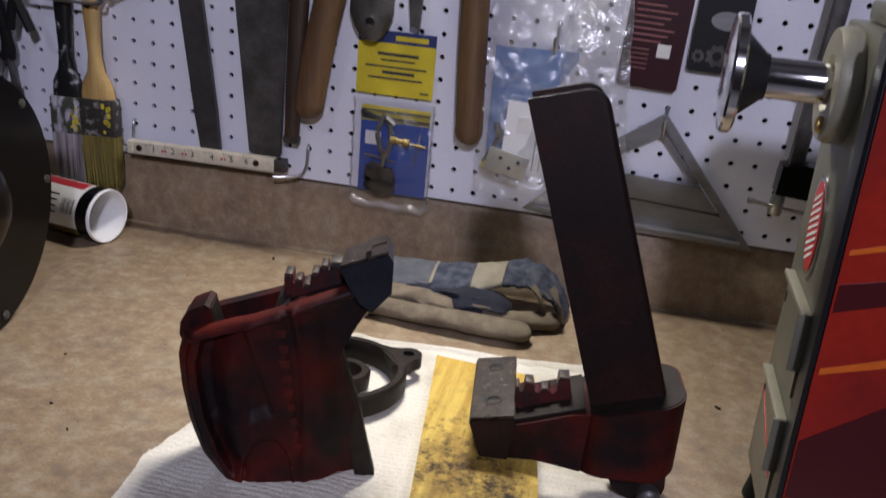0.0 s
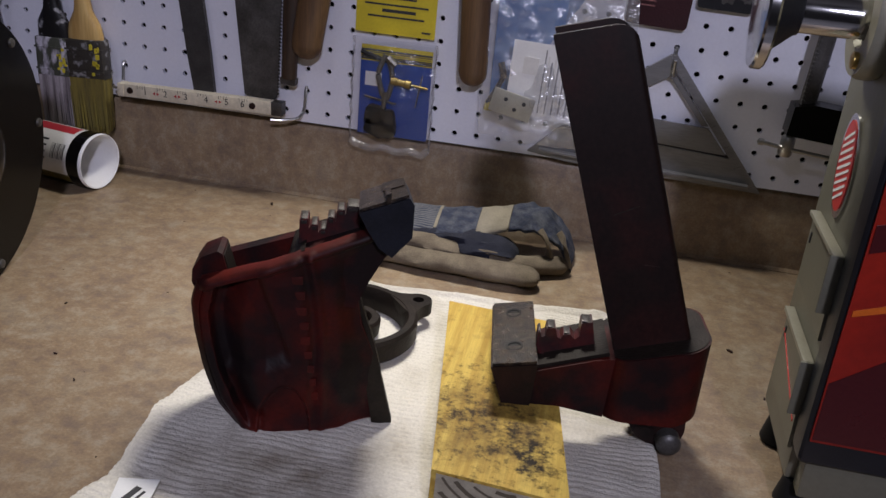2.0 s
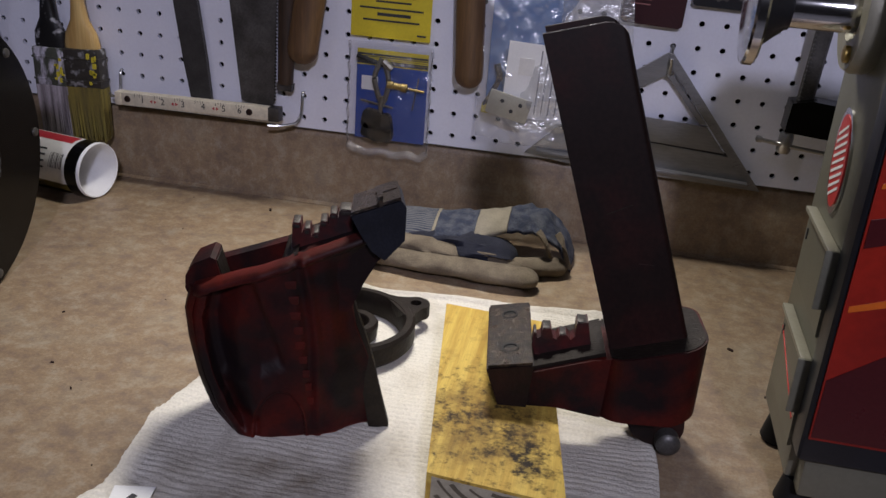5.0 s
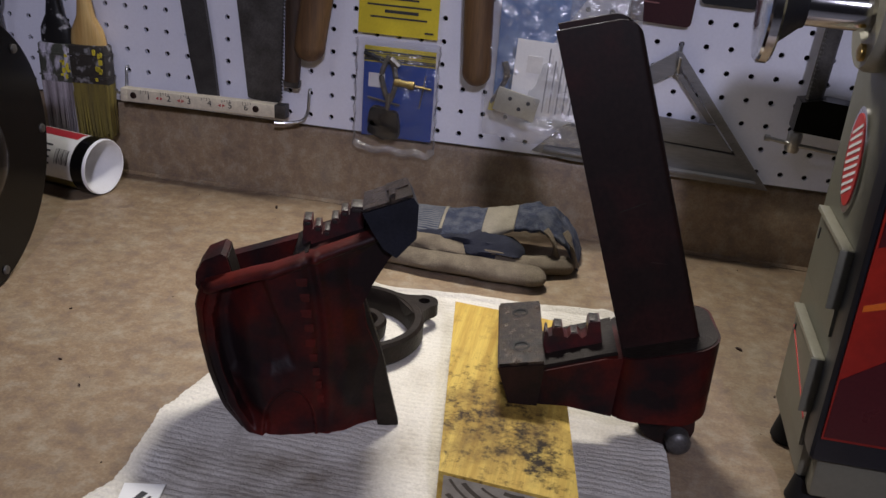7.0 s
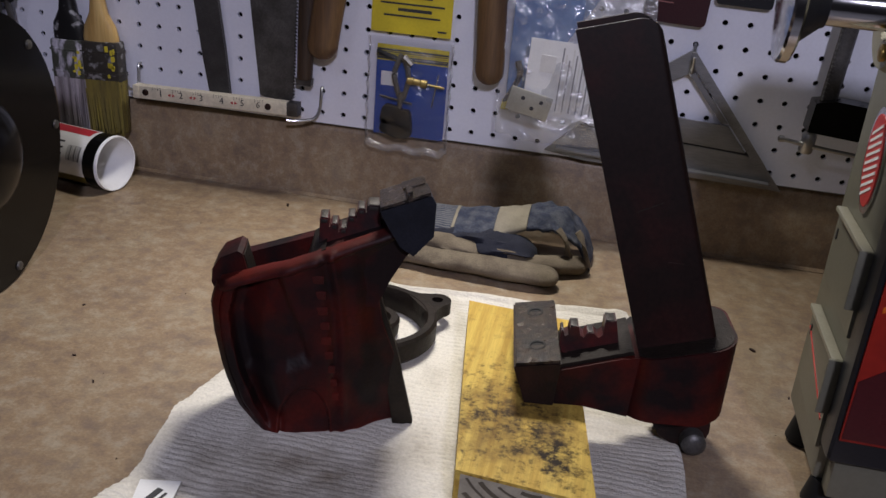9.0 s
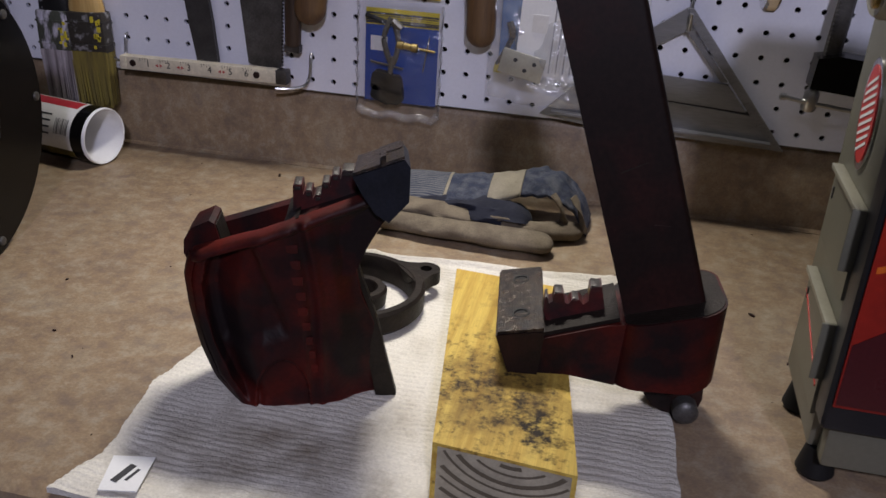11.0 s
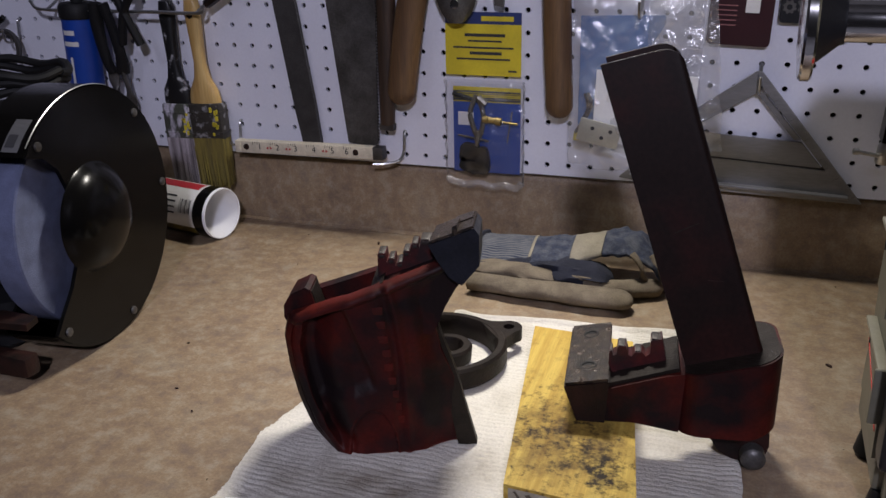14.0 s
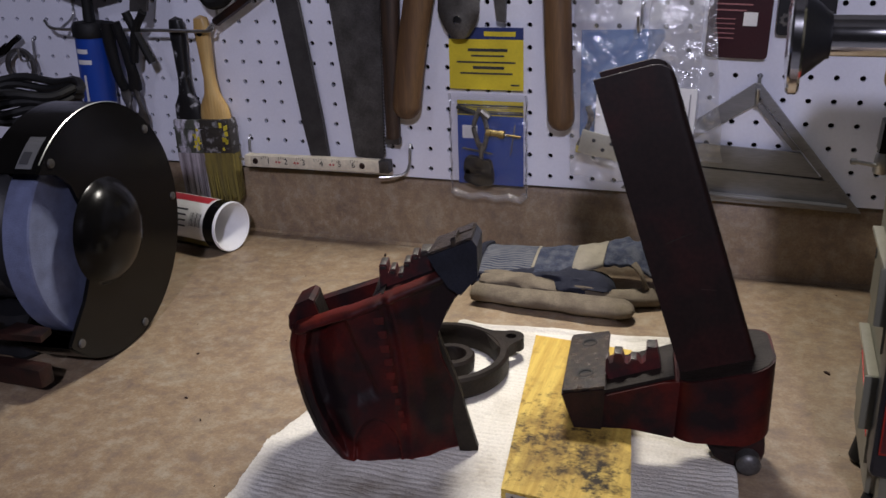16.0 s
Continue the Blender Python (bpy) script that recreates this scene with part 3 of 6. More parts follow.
def vise_slide():
    m = pose(0.115, -0.462, 0.0, 0, 0, 7.5)
    t = thing("vise_sliding_jaw", "worn red vise jaw with tall dark bar on wooden block", "vise part")
    jaw = prism([(0.0, 0.0), (0.032, 0.0), (0.032, 0.107), (0.0, 0.107)], 0.0, 0.030, m @ Matrix.Translation((0, 0, 0.052)), axes="uzv")
    for v in jaw.verts:
        p = m.inverted() @ v.co
        if p.z > 0.07:
            p.z = 0.0785 + 0.19 * p.x - 0.055 * p.y
        else:
            p.x = 0.010 + p.x * 0.62
            p.z = 0.0515 - 0.0
        v.co = m @ p
    part("jaw_block", jaw, DARK_IRON, t, bevel=0.0012)
    face = prism([(0.001, 0.001), (0.031, 0.001), (0.031, 0.106), (0.001, 0.106)], 0.0, 0.0022, m, axes="uzv")
    for v in face.verts:
        p = m.inverted() @ v.co
        p.z += 0.0787 + 0.19 * p.x - 0.055 * p.y
        v.co = m @ p
    plate = part("jaw_face", face, JAW_STEEL, t, "pitted dark steel jaw face with two screw holes", bevel=0.0008)
    for v in (0.026, 0.084):
        z = 0.0812 + 0.19 * 0.016 - 0.055 * v
        part("screw_ring", lathe([(0.0062, 0), (0.0062, 0.0006), (0.0048, 0.0005), (0.0045, -0.0004), (0, -0.0004)], m @ pose(0.016, v, z, 3, -10.7, 0), 20), BLACK_RUBBER, plate, "recessed screw hole")
    arm = prism([(0.012, 0.054), (0.024, 0.051), (0.049, 0.052), (0.082, 0.047), (0.084, 0.0935), (0.072, 0.0915), (0.034, 0.0785), (0.030, 0.077)], 0.003, 0.058, m)
    part("arm", arm, RED_PAINT, t, bevel=0.003, segs=3)
    part("arm_deck", prism([(0.0330, 0.006), (0.085, 0.006), (0.085, 0.057), (0.0330, 0.055)], 0.0, 0.003, m @ pose(0, 0, 0.0672, 0, -18.5, 0), axes="uzv"), IRON_BROWN, t, "worn brown iron top of the arm", bevel=0.001)
    base = prism(rounded(0.072, 0.072, 0.020, 6, 0.1135, 0.036), 0.046, 0.0915, m, axes="uzv")
    for v in base.verts:
        p = m.inverted() @ v.co
        p.z += (0.27 * (p.x - 0.080) if p.z > 0.07 else 0.30 * max(0, p.x - 0.128))
        v.co = m @ p
    part("socket", base, RED_PAINT, t, bevel=0.004, segs=3)
    part("socket_top", prism(rounded(0.0685, 0.0685, 0.0185, 6, 0.1135, 0.036), 0.0, 0.0012, m @ Matrix(((1, 0, 0, 0), (0, 1, 0, 0), (0.27, 0, 1, 0.0693), (0, 0, 0, 1))), axes="uzv"), IRON_BROWN, t, "worn brown iron top of the socket", bevel=0.0008)
    profile = [(0.0306, 0.0880), (0.0335, 0.0820), (0.0369, 0.0795), (0.0509, 0.0800), (0.0690, 0.0845), (0.0725, 0.0870), (0.0712, 0.0940), (0.0675, 0.1106), (0.0598, 0.1085), (0.0598, 0.0986), (0.0568, 0.0958), (0.0534, 0.0993)]
    profile += [(0.0487, 0.0984), (0.0470, 0.0950), (0.0445, 0.0960), (0.0424, 0.1030), (0.0366, 0.1018), (0.0362, 0.0960), (0.0336, 0.0945), (0.0328, 0.0985), (0.0308, 0.0982)]
    bar = part("pipe_jaw", prism(profile, 0.022, 0.035, m), RED_DARK, t, "toothed red pipe jaw insert", bevel=0.0008)
    for a, b, h in ((0.0309, 0.0327, 0.0984), (0.0367, 0.0423, 0.1024), (0.0488, 0.0533, 0.0988), (0.0600, 0.0672, 0.1095)):
        part("tooth_tip", box((a + 0.0003, 0.0226, h - 0.0006), (b - 0.0003, 0.0344, h + 0.0008), m), TOOTH_STEEL, bar, bevel=0.0003)
    part("insert_foot", prism(rounded(0.042, 0.020, 0.008, 5, 0.0525, 0.030), 0.0, 0.0035, m @ pose(0, 0, 0.0740, 0, -8, 0), axes="uzv"), RED_DARK, t, bevel=0.001)
    # the channel bar: a bent steel tube with an open seam at its left edge
    w, d, wall, length = 0.0540, 0.034, 0.0032, 0.2230
    axis = Vector((-0.0785, 0.022, 0.222)).normalized()
    side = (m.to_3x3() @ Vector((1, 0, 0)))
    side = (side - axis * side.dot(axis)).normalized()
    back = axis.cross(side)
    org = m @ Vector((0.0855, 0.017, 0.090))
    r, us = 0.004, [0.0, w * 0.3, w * 0.6, w - 0.015, w - 0.011, w - 0.007]
    arc = [(math.sin(radians(g)), 1 - math.cos(radians(g))) for g in (0, 30, 60, 90)]
    outer = [(u, 0.0) for u in us] + [(w - r + r * x, r * y) for x, y in arc] + [(w - r + r * x, d - r * y) for x, y in arc[::-1]] + [(u, d) for u in us[:0:-1]] + [(0.004, d)]
    inner = [(0.004, d - wall)] + [(u - 0.001, d - wall) for u in us[1:]] + [(w - wall - (1 - x) * 0.001, d - wall - 0.001 * y) for x, y in arc] + [(w - wall - (1 - x) * 0.001, wall + 0.001 * y) for x, y in arc[::-1]] + [(u - 0.001, wall) for u in us[:0:-1]] + [(0.0, wall)]
    drop = lambda u: max(0.0, 0.013 - math.sqrt(max(0.0, 0.013 ** 2 - max(0.0, u - (w - 0.013)) ** 2)))
    ring = outer + inner
    bm = bmesh.new()
    levels = []
    for k in range(7):
        h = length * k / 6
        levels.append([bm.verts.new(org + side * u + back * v + axis * (h + (0.12 * v - 0.06 * u - drop(u) if k == 6 else 0))) for u, v in ring])
    for a, b in zip(levels, levels[1:]):
        for i in range(len(ring)):
            j = (i + 1) % len(ring)
            bm.faces.new((a[i], a[j], b[j], b[i]))
    no, ni = len(outer), len(inner)
    for lv in (levels[0], levels[-1]):
        for i in range(min(no, ni) - 1):
            o, n_ = lv[:no], lv[no:][::-1]
            bm.faces.new((o[i], o[i + 1], n_[i + 1], n_[i]))
        for i in range(min(no, ni) - 1, max(no, ni) - 1):
            o, n_ = lv[:no], lv[no:][::-1]
            if no > ni:
                bm.faces.new((o[i], o[i + 1], n_[ni - 1]))
            else:
                bm.faces.new((o[no - 1], n_[i + 1], n_[i]))
    part("channel_bar", bm, BAR_STEEL, t, "tall dark brown folded steel channel bar")
    # paler steel strip that paints the bright highlight along the sheared top edge
    edge = bmesh.new()
    tops = [org + side * u + back * v + axis * (length - 0.06 * u + 0.12 * v + 0.0003) for u, v in ((0.001, 0.0004), (w - 0.013, 0.0004), (w - 0.013, 0.0022), (0.001, 0.0022))]
    lows = [p - axis * 0.0012 for p in tops]
    vs = [edge.verts.new(p) for p in tops + lows]
    for q in ((0, 1, 2, 3), (7, 6, 5, 4), (0, 4, 5, 1), (1, 5, 6, 2), (2, 6, 7, 3), (3, 7, 4, 0)):
        edge.faces.new([vs[i] for i in q])
    part("top_edge_highlight", edge, JAW_STEEL, t, "sheared top edge with its highlight as a paler strip")
    for k, (u, h, ln, a) in enumerate(((0.016, 0.098, 0.020, 8), (0.030, 0.060, 0.012, -20))):
        d1 = side * math.cos(radians(a)) + axis * math.sin(radians(a))
        d2 = axis * math.cos(radians(a)) - side * math.sin(radians(a))
        mark, p0 = bmesh.new(), org + side * u + axis * h - back * 0.0002
        mark.faces.new([mark.verts.new(p0 + d1 * x + d2 * y) for x, y in ((0, 0), (ln, 0.0001), (ln * 0.9, 0.0006), (ln * 0.1, 0.0007))])
        part("scratch", mark, DARK_IRON if k % 2 else EDGE_IRON, t)
    part("pivot_lug", prism([(0.102, 0.050), (0.106, 0.026), (0.116, 0.010), (0.132, 0.0015), (0.148, 0.004), (0.152, 0.018), (0.149, 0.058)], 0.040, 0.070, m), DARK_IRON, t, bevel=0.003)
    part("pivot_bolt", lathe([(0, -0.0075), (0.004, -0.0072), (0.0075, -0.006), (0.0092, -0.004), (0.0092, 0.010), (0.006, 0.010), (0.006, 0.05)], m @ pose(0.1400, 0.0345, 0.0115, -90, 0, 0), 20), GREY_STEEL, t, "domed steel pivot bolt head")


def ring_bracket():
    t = thing("ring_bracket", "dark brown cast iron ring bracket with eared bolt hole", "bracket")
    m = pose(-0.028, -0.322, 0.006)
    part("ring", lathe([(0.0505, 0.0), (0.060, 0.0), (0.0625, 0.003), (0.0625, 0.018), (0.060, 0.0205), (0.0545, 0.0205), (0.0525, 0.018), (0.0505, 0.008), (0.0505, 0.0)], m, 56), IRON_BROWN, t)
    part("inner_ring", lathe([(0.014, 0.0), (0.022, 0.0), (0.0230, 0.012), (0.021, 0.0145), (0.015, 0.0145), (0.0135, 0.012), (0.014, 0.0)], m @ pose(0.006, 0.006, 0), 40), IRON_BROWN, t)
    for a in (120, 215):
        part("spoke", box((0.016, -0.006, 0.0), (0.052, 0.006, 0.008), m @ pose(0, 0, 0, 0, 0, a)), IRON_BROWN, t, bevel=0.0015)
    ear = pose(0.026, -0.276, 0.004, 0, 0, 40)
    out = [(-0.020, -0.030), (-0.010, -0.018), (0.0, -0.0125)] + [(0.0125 * math.sin(radians(a)), -0.0125 * math.cos(radians(a))) for a in range(20, 180, 20)] + [(0.0, 0.0125), (-0.010, 0.018), (-0.020, 0.030)]
    bm = bmesh.new()
    hole = [(0.0052 * math.cos(2 * math.pi * k / 16), 0.0052 * math.sin(2 * math.pi * k / 16)) for k in range(16)]
    cols = {}
    for z in (0.010, 0.022):
        cols[z] = ([bm.verts.new(ear @ Vector((x, y, z))) for x, y in out], [bm.verts.new(ear @ Vector((x, y, z))) for x, y in hole])
        es = []
        for loop in cols[z]:
            es += [bm.edges.new((loop[i], loop[(i + 1) % len(loop)])) for i in range(len(loop))]
        bmesh.ops.triangle_fill(bm, edges=es, use_beauty=True)
    for k in (0, 1):
        a, b = cols[0.010][k], cols[0.022][k]
        for i in range(len(a)):
            j = (i + 1) % len(a)
            bm.faces.new((a[i], a[j], b[j], b[i]))
    part("ear", bm, IRON_BROWN, t)
    part("stud", lathe([(0, 0), (0.0055, 0), (0.0055, 0.012), (0.004, 0.015), (0, 0.015)], pose(0.014, -0.334, 0.010, 0, 80, -25), 14), DARK_IRON, t)


def pine_block():
    t = thing("pine_block", "yellow pine two-by-four offcut with oily black stains on the cloth", "wood block")
    m = pose(0.078, -0.432, 0.005, 0, 0, 8.2)
    wood = part("block", prism([(-0.001, -0.1175), (0.084, -0.1370), (0.084, 0.098), (-0.001, 0.117)], 0.0, 0.0455, m, axes="uzv"), PINE_STAINED, t, bevel=0.0035, segs=3)
    sawn = m @ Matrix(((1, 0, 0, 0), (-0.2294, 1, 0, 0.0005), (0, 0, 1, 0), (0, 0, 0, 1)))
    # end grain: raised late-wood arcs on the sawn end
    for k in range(11):
        r0, run = 0.010 + 0.0062 * k, []
        for i in range(28):
            a0, a1 = radians(180 + 180 * i / 27), radians(180 + 180 * (i + 1) / 27)
            ring = [(0.046 + r * 1.25 * math.cos(g), 0.058 + r * math.sin(g)) for r in (r0, r0 + 0.0016 + 0.0012 * (k % 2)) for g in (a0, a1)]
            if i < 27 and all(0.0025 < x < 0.081 and 0.0025 < z < 0.043 for x, z in ring):
                run.append(ring)
            elif run:
                arcs = bmesh.new()
                for q in run:
                    arcs.faces.new([arcs.verts.new(sawn @ Vector((x, -0.1192, z))) for x, z in (q[0], q[1], q[3], q[2])])
                bmesh.ops.remove_doubles(arcs, verts=arcs.verts, dist=1e-5)
                part("growth_ring", arcs, END_RING, wood)
                run = []
    part("sawn_end", prism([(0.0022, 0.0022), (0.0810, 0.0022), (0.0810, 0.0433), (0.0022, 0.0433)], -0.1189, -0.1170, sawn), END_WOOD, t, "greyish sawn end grain")


def cloth():
    """A terry cloth spread on the counter, with an uneven outline and low folds."""
    outline = [(-0.135, -0.605), (-0.118, -0.560), (-0.124, -0.520), (-0.130, -0.470), (-0.122, -0.430), (-0.088, -0.330), (-0.058, -0.240), (-0.040, -0.196), (0.02, -0.198), (0.10, -0.192), (0.185, -0.184), (0.196, -0.190), (0.212, -0.250), (0.232, -0.360), (0.243, -0.430), (0.246, -0.500), (0.248, -0.598)]
    ys = np.linspace(-0.600, -0.206, 300)

    def edge(points, y):
        pts = sorted(points, key=lambda p: p[1])
        return float(np.interp(y, [p[1] for p in pts], [p[0] for p in pts]))
    left, right = outline[:8], outline[10:]
    bm = bmesh.new()
    rows, nx = [], 70
    for y in ys:
        xl, xr = edge(left, y), edge(right, y)
        xl += 0.0035 * noise.noise((y * 60, 1.3, 0))
        xr += 0.002 * noise.noise((y * 60, 7.3, 0)) - 0.008 * step(-0.222, -0.206, y) ** 2
        row = []
        for i in range(nx + 1):
            s = i / nx
            x = xl + (xr - xl) * s
            back_edge = float(np.interp(x, [-0.05, 0.0, 0.06, 0.114, 0.185], [-0.009, -0.004, 0.002, 0.004, 0.013])) + 0.0015 * noise.noise((x * 40, 3.1, 0))
            yy = y + back_edge * max(0.0, (y + 0.6) / 0.394) ** 4
            rim = min(s, 1 - s) * (xr - xl)
            hem = -0.206 - y
            wave = yy + 0.009 * noise.noise((x * 13, yy * 13, 4)) + 0.0035 * noise.noise((x * 48, yy * 48, 6))
            rib = math.sin(2 * math.pi * wave / 0.0058)
            z = 0.0032 + 0.0018 * math.exp(-((rim - 0.006) / 0.006) ** 2) + 0.0020 * noise.noise((x * 24, yy * 24, 0.5)) + 0.00050 * (0.75 + 0.6 * noise.noise((x * 18, yy * 18, 9))) * (rib - 0.4 * rib * rib)
            z += 0.0030 * math.exp(-((hem - 0.004) / 0.0035) ** 2) - 0.0010 * math.exp(-((hem - 0.0105) / 0.0018) ** 2)
            row.append(bm.verts.new((x, yy, max(0.0012, z))))
        rows.append(row)
    for a, b in zip(rows, rows[1:]):
        for i in range(nx):
            bm.faces.new((a[i], a[i + 1], b[i + 1], b[i]))
    rim = [r[0] for r in rows] + rows[-1][1:] + [r[-1] for r in rows[-2::-1]] + rows[0][-2:0:-1]
    low = [bm.verts.new((v.co.x, v.co.y, 0.0004)) for v in rim]
    for i in range(len(rim)):
        j = (i + 1) % len(rim)
        bm.faces.new((rim[i], rim[j], low[j], low[i]))
    t = thing("terry_cloth", "stained white ribbed terry cloth spread on the counter", "cloth")
    part("sheet", bm, TERRY_STAIN_SHADE, t, sharp=70)
    tag = part("care_tag", prism([(-0.109, -0.564), (-0.101, -0.596), (-0.078, -0.591), (-0.083, -0.558)], 0.0062, 0.0070, axes="uzv"), WHITE_PAPER, t, "small white care tag with dark print")
    for k, (w, d) in enumerate(((0.018, 0.0045), (0.012, 0.002))):
        part("print_bar", box((-w / 2, -d / 2, 0), (w / 2, d / 2, 0.0003), pose(-0.094 + 0.006 * k, -0.578, 0.0071, 0, 0, 76)), INK, tag)


# ---- gloves ----
def canvas_finger(parent, name, pts, ra, rb, seed):
    pth = smooth_path(pts, 9)
    part(name, sweep(pth, round_end(pth, ra, rb), 20, wobble=0.16, seed=seed), CANVAS, parent, sharp=80)


def drape(x0, x1, front, seed, nx=26, ny=22, puff=0.0):
    """A stretch of folded glove cloth lying in a low arch over what is under it."""
    bm = bmesh.new()
    crown = ([-0.06, 0.0, 0.055, 0.085, 0.105, 0.122, 0.138, 0.150, 0.157], [0.0430, 0.0450, 0.0510, 0.0580, 0.0630, 0.0610, 0.0500, 0.0300, 0.0080])
    top, low = [], []
    for i in range(nx + 1):
        x = x0 + (x1 - x0) * i / nx
        ra, rb = [], []
        for k in range(ny + 1):
            f = k / ny
            y = front(x) + (-0.046 - front(x)) * f
            z = float(np.interp(x, *crown))
            z = z - 0.018 * (1 - f) ** 2.5 * min(1.0, z / 0.04) - 0.022 * f ** 5 * min(1.0, z / 0.04)
            crumple = noise.noise((x * 55 + seed, y * 38, seed)) + 0.5 * noise.noise((x * 130, y * 110, seed))
            z += (0.0016 + puff) * crumple
            p = Vector((x + 0.5 * puff * crumple, y + 0.002 * noise.noise((x * 70, f * 4, seed)), max(0.004, z)))
            ra.append(bm.verts.new(p))
            rb.append(bm.verts.new(p - Vector((0, -0.0008, 0.0030))))
        top.append(ra), low.append(rb)
    for i in range(nx):
        for k in range(ny):
            bm.faces.new((top[i][k], top[i + 1][k], top[i + 1][k + 1], top[i][k + 1]))
            bm.faces.new((low[i][k + 1], low[i + 1][k + 1], low[i + 1][k], low[i][k]))
    rim = [(i, 0) for i in range(nx)] + [(nx, k) for k in range(ny)] + [(i, ny) for i in range(nx, 0, -1)] + [(0, k) for k in range(ny, 0, -1)]
    for (a, b), (c, d) in zip(rim, rim[1:] + rim[:1]):
        bm.faces.new((top[c][d], top[a][b], low[a][b], low[c][d]))
    return bm


def gloves():
    front = lambda x: float(np.interp(x, [-0.055, 0.0, 0.06, 0.09, 0.13, 0.155], [-0.132, -0.128, -0.112, -0.106, -0.112, -0.104]))
    t = thing("work_glove", "cream canvas work glove with navy lining, lying flat by the backsplash", "glove", "pair of work gloves")
    canvas_finger(t, "long_finger", [(-0.050, -0.146, 0.011), (-0.020, -0.150, 0.012), (0.030, -0.155, 0.013), (0.080, -0.158, 0.013), (0.112, -0.157, 0.012), (0.127, -0.155, 0.011)], 0.0170, 0.0095, 2)
    canvas_finger(t, "short_finger", [(0.070, -0.136, 0.012), (0.110, -0.126, 0.011), (0.136, -0.114, 0.010), (0.151, -0.106, 0.010)], 0.0130, 0.0095, 5)
    canvas_finger(t, "palm_patch", [(-0.045, -0.128, 0.021), (-0.005, -0.132, 0.023), (0.025, -0.136, 0.022), (0.044, -0.138, 0.018)], 0.0170, 0.0075, 8)
    lining = smooth_path([(-0.058, -0.108, 0.014), (-0.02, -0.112, 0.018), (0.03, -0.116, 0.022), (0.075, -0.118, 0.021), (0.100, -0.112, 0.015)], 6)
    part("lining", sweep(lining, round_end(lining, 0.026, 0.0115), 20, wobble=0.55, seed=6), NAVY, t, "navy cotton lining", sharp=80)
    part("seam_welt", sweep(smooth_path([(0.046, -0.139, 0.0235), (0.066, -0.141, 0.0250), (0.088, -0.137, 0.0220), (0.100, -0.132, 0.0170)], 6), 0.0022, 8, wobble=0.3), CANVAS, t, "rolled canvas seam")
    t = thing("work_glove", "blue striped denim work glove with cream band, folded over", "glove", "pair of work gloves")
    part("striped_cuff", drape(-0.056, 0.0050, front, 1), STRIPES, t, sharp=80)
    part("wrist_seam", drape(0.0052, 0.0082, front, 2, 3), CREAM_CLOTH, t, "pale stitched wrist seam", sharp=80)
    part("denim_wrist", drape(0.0084, 0.0505, front, 4, puff=0.0014), DENIM, t, "gathered blue denim wrist", sharp=80)
    part("cream_band", drape(0.0508, 0.0840, front, 7), CREAM_CLOTH, t, "cream cloth knuckle band", sharp=80)
    part("gathered_back", drape(0.0843, 0.1565, front, 11, 40, 30, 0.0034), DENIM, t, "gathered blue denim glove back", sharp=80)
    part("cuff_hem", sweep(smooth_path([(-0.057, front(-0.057), 0.026), (-0.058, -0.112, 0.036), (-0.058, -0.085, 0.0415), (-0.057, -0.055, 0.034)], 5), 0.0036, 8, wobble=0.3), NAVY, t, "navy cuff hem")
    part("lower_hem", sweep(smooth_path([(-0.056, -0.133, 0.0255), (-0.02, -0.131, 0.0260), (0.006, -0.129, 0.0270)], 5), 0.0030, 8, wobble=0.3), NAVY, t, "navy lower hem")
    for pts, r in (([(0.118, -0.114, 0.048), (0.126, -0.117, 0.040), (0.131, -0.116, 0.026), (0.132, -0.114, 0.012)], 0.0050), ([(0.138, -0.108, 0.046), (0.145, -0.110, 0.036), (0.150, -0.108, 0.020), (0.152, -0.106, 0.008)], 0.0060)):
        part("canvas_trim", sweep(smooth_path(pts, 6), [(r, 0.0022)] * (6 * (len(pts) - 1) + 1), 10, wobble=0.3), CANVAS, t, "folded cream canvas edge", sharp=80)
    part("torn_label", prism([(0.0, 0.0), (0.022, 0.005), (0.026, -0.003), (0.006, -0.007)], 0.0, 0.0012, pose(0.018, -0.129, 0.0285, 35, 0, 10), axes="uzv"), WHITE_PAPER, t, "white torn cloth label")


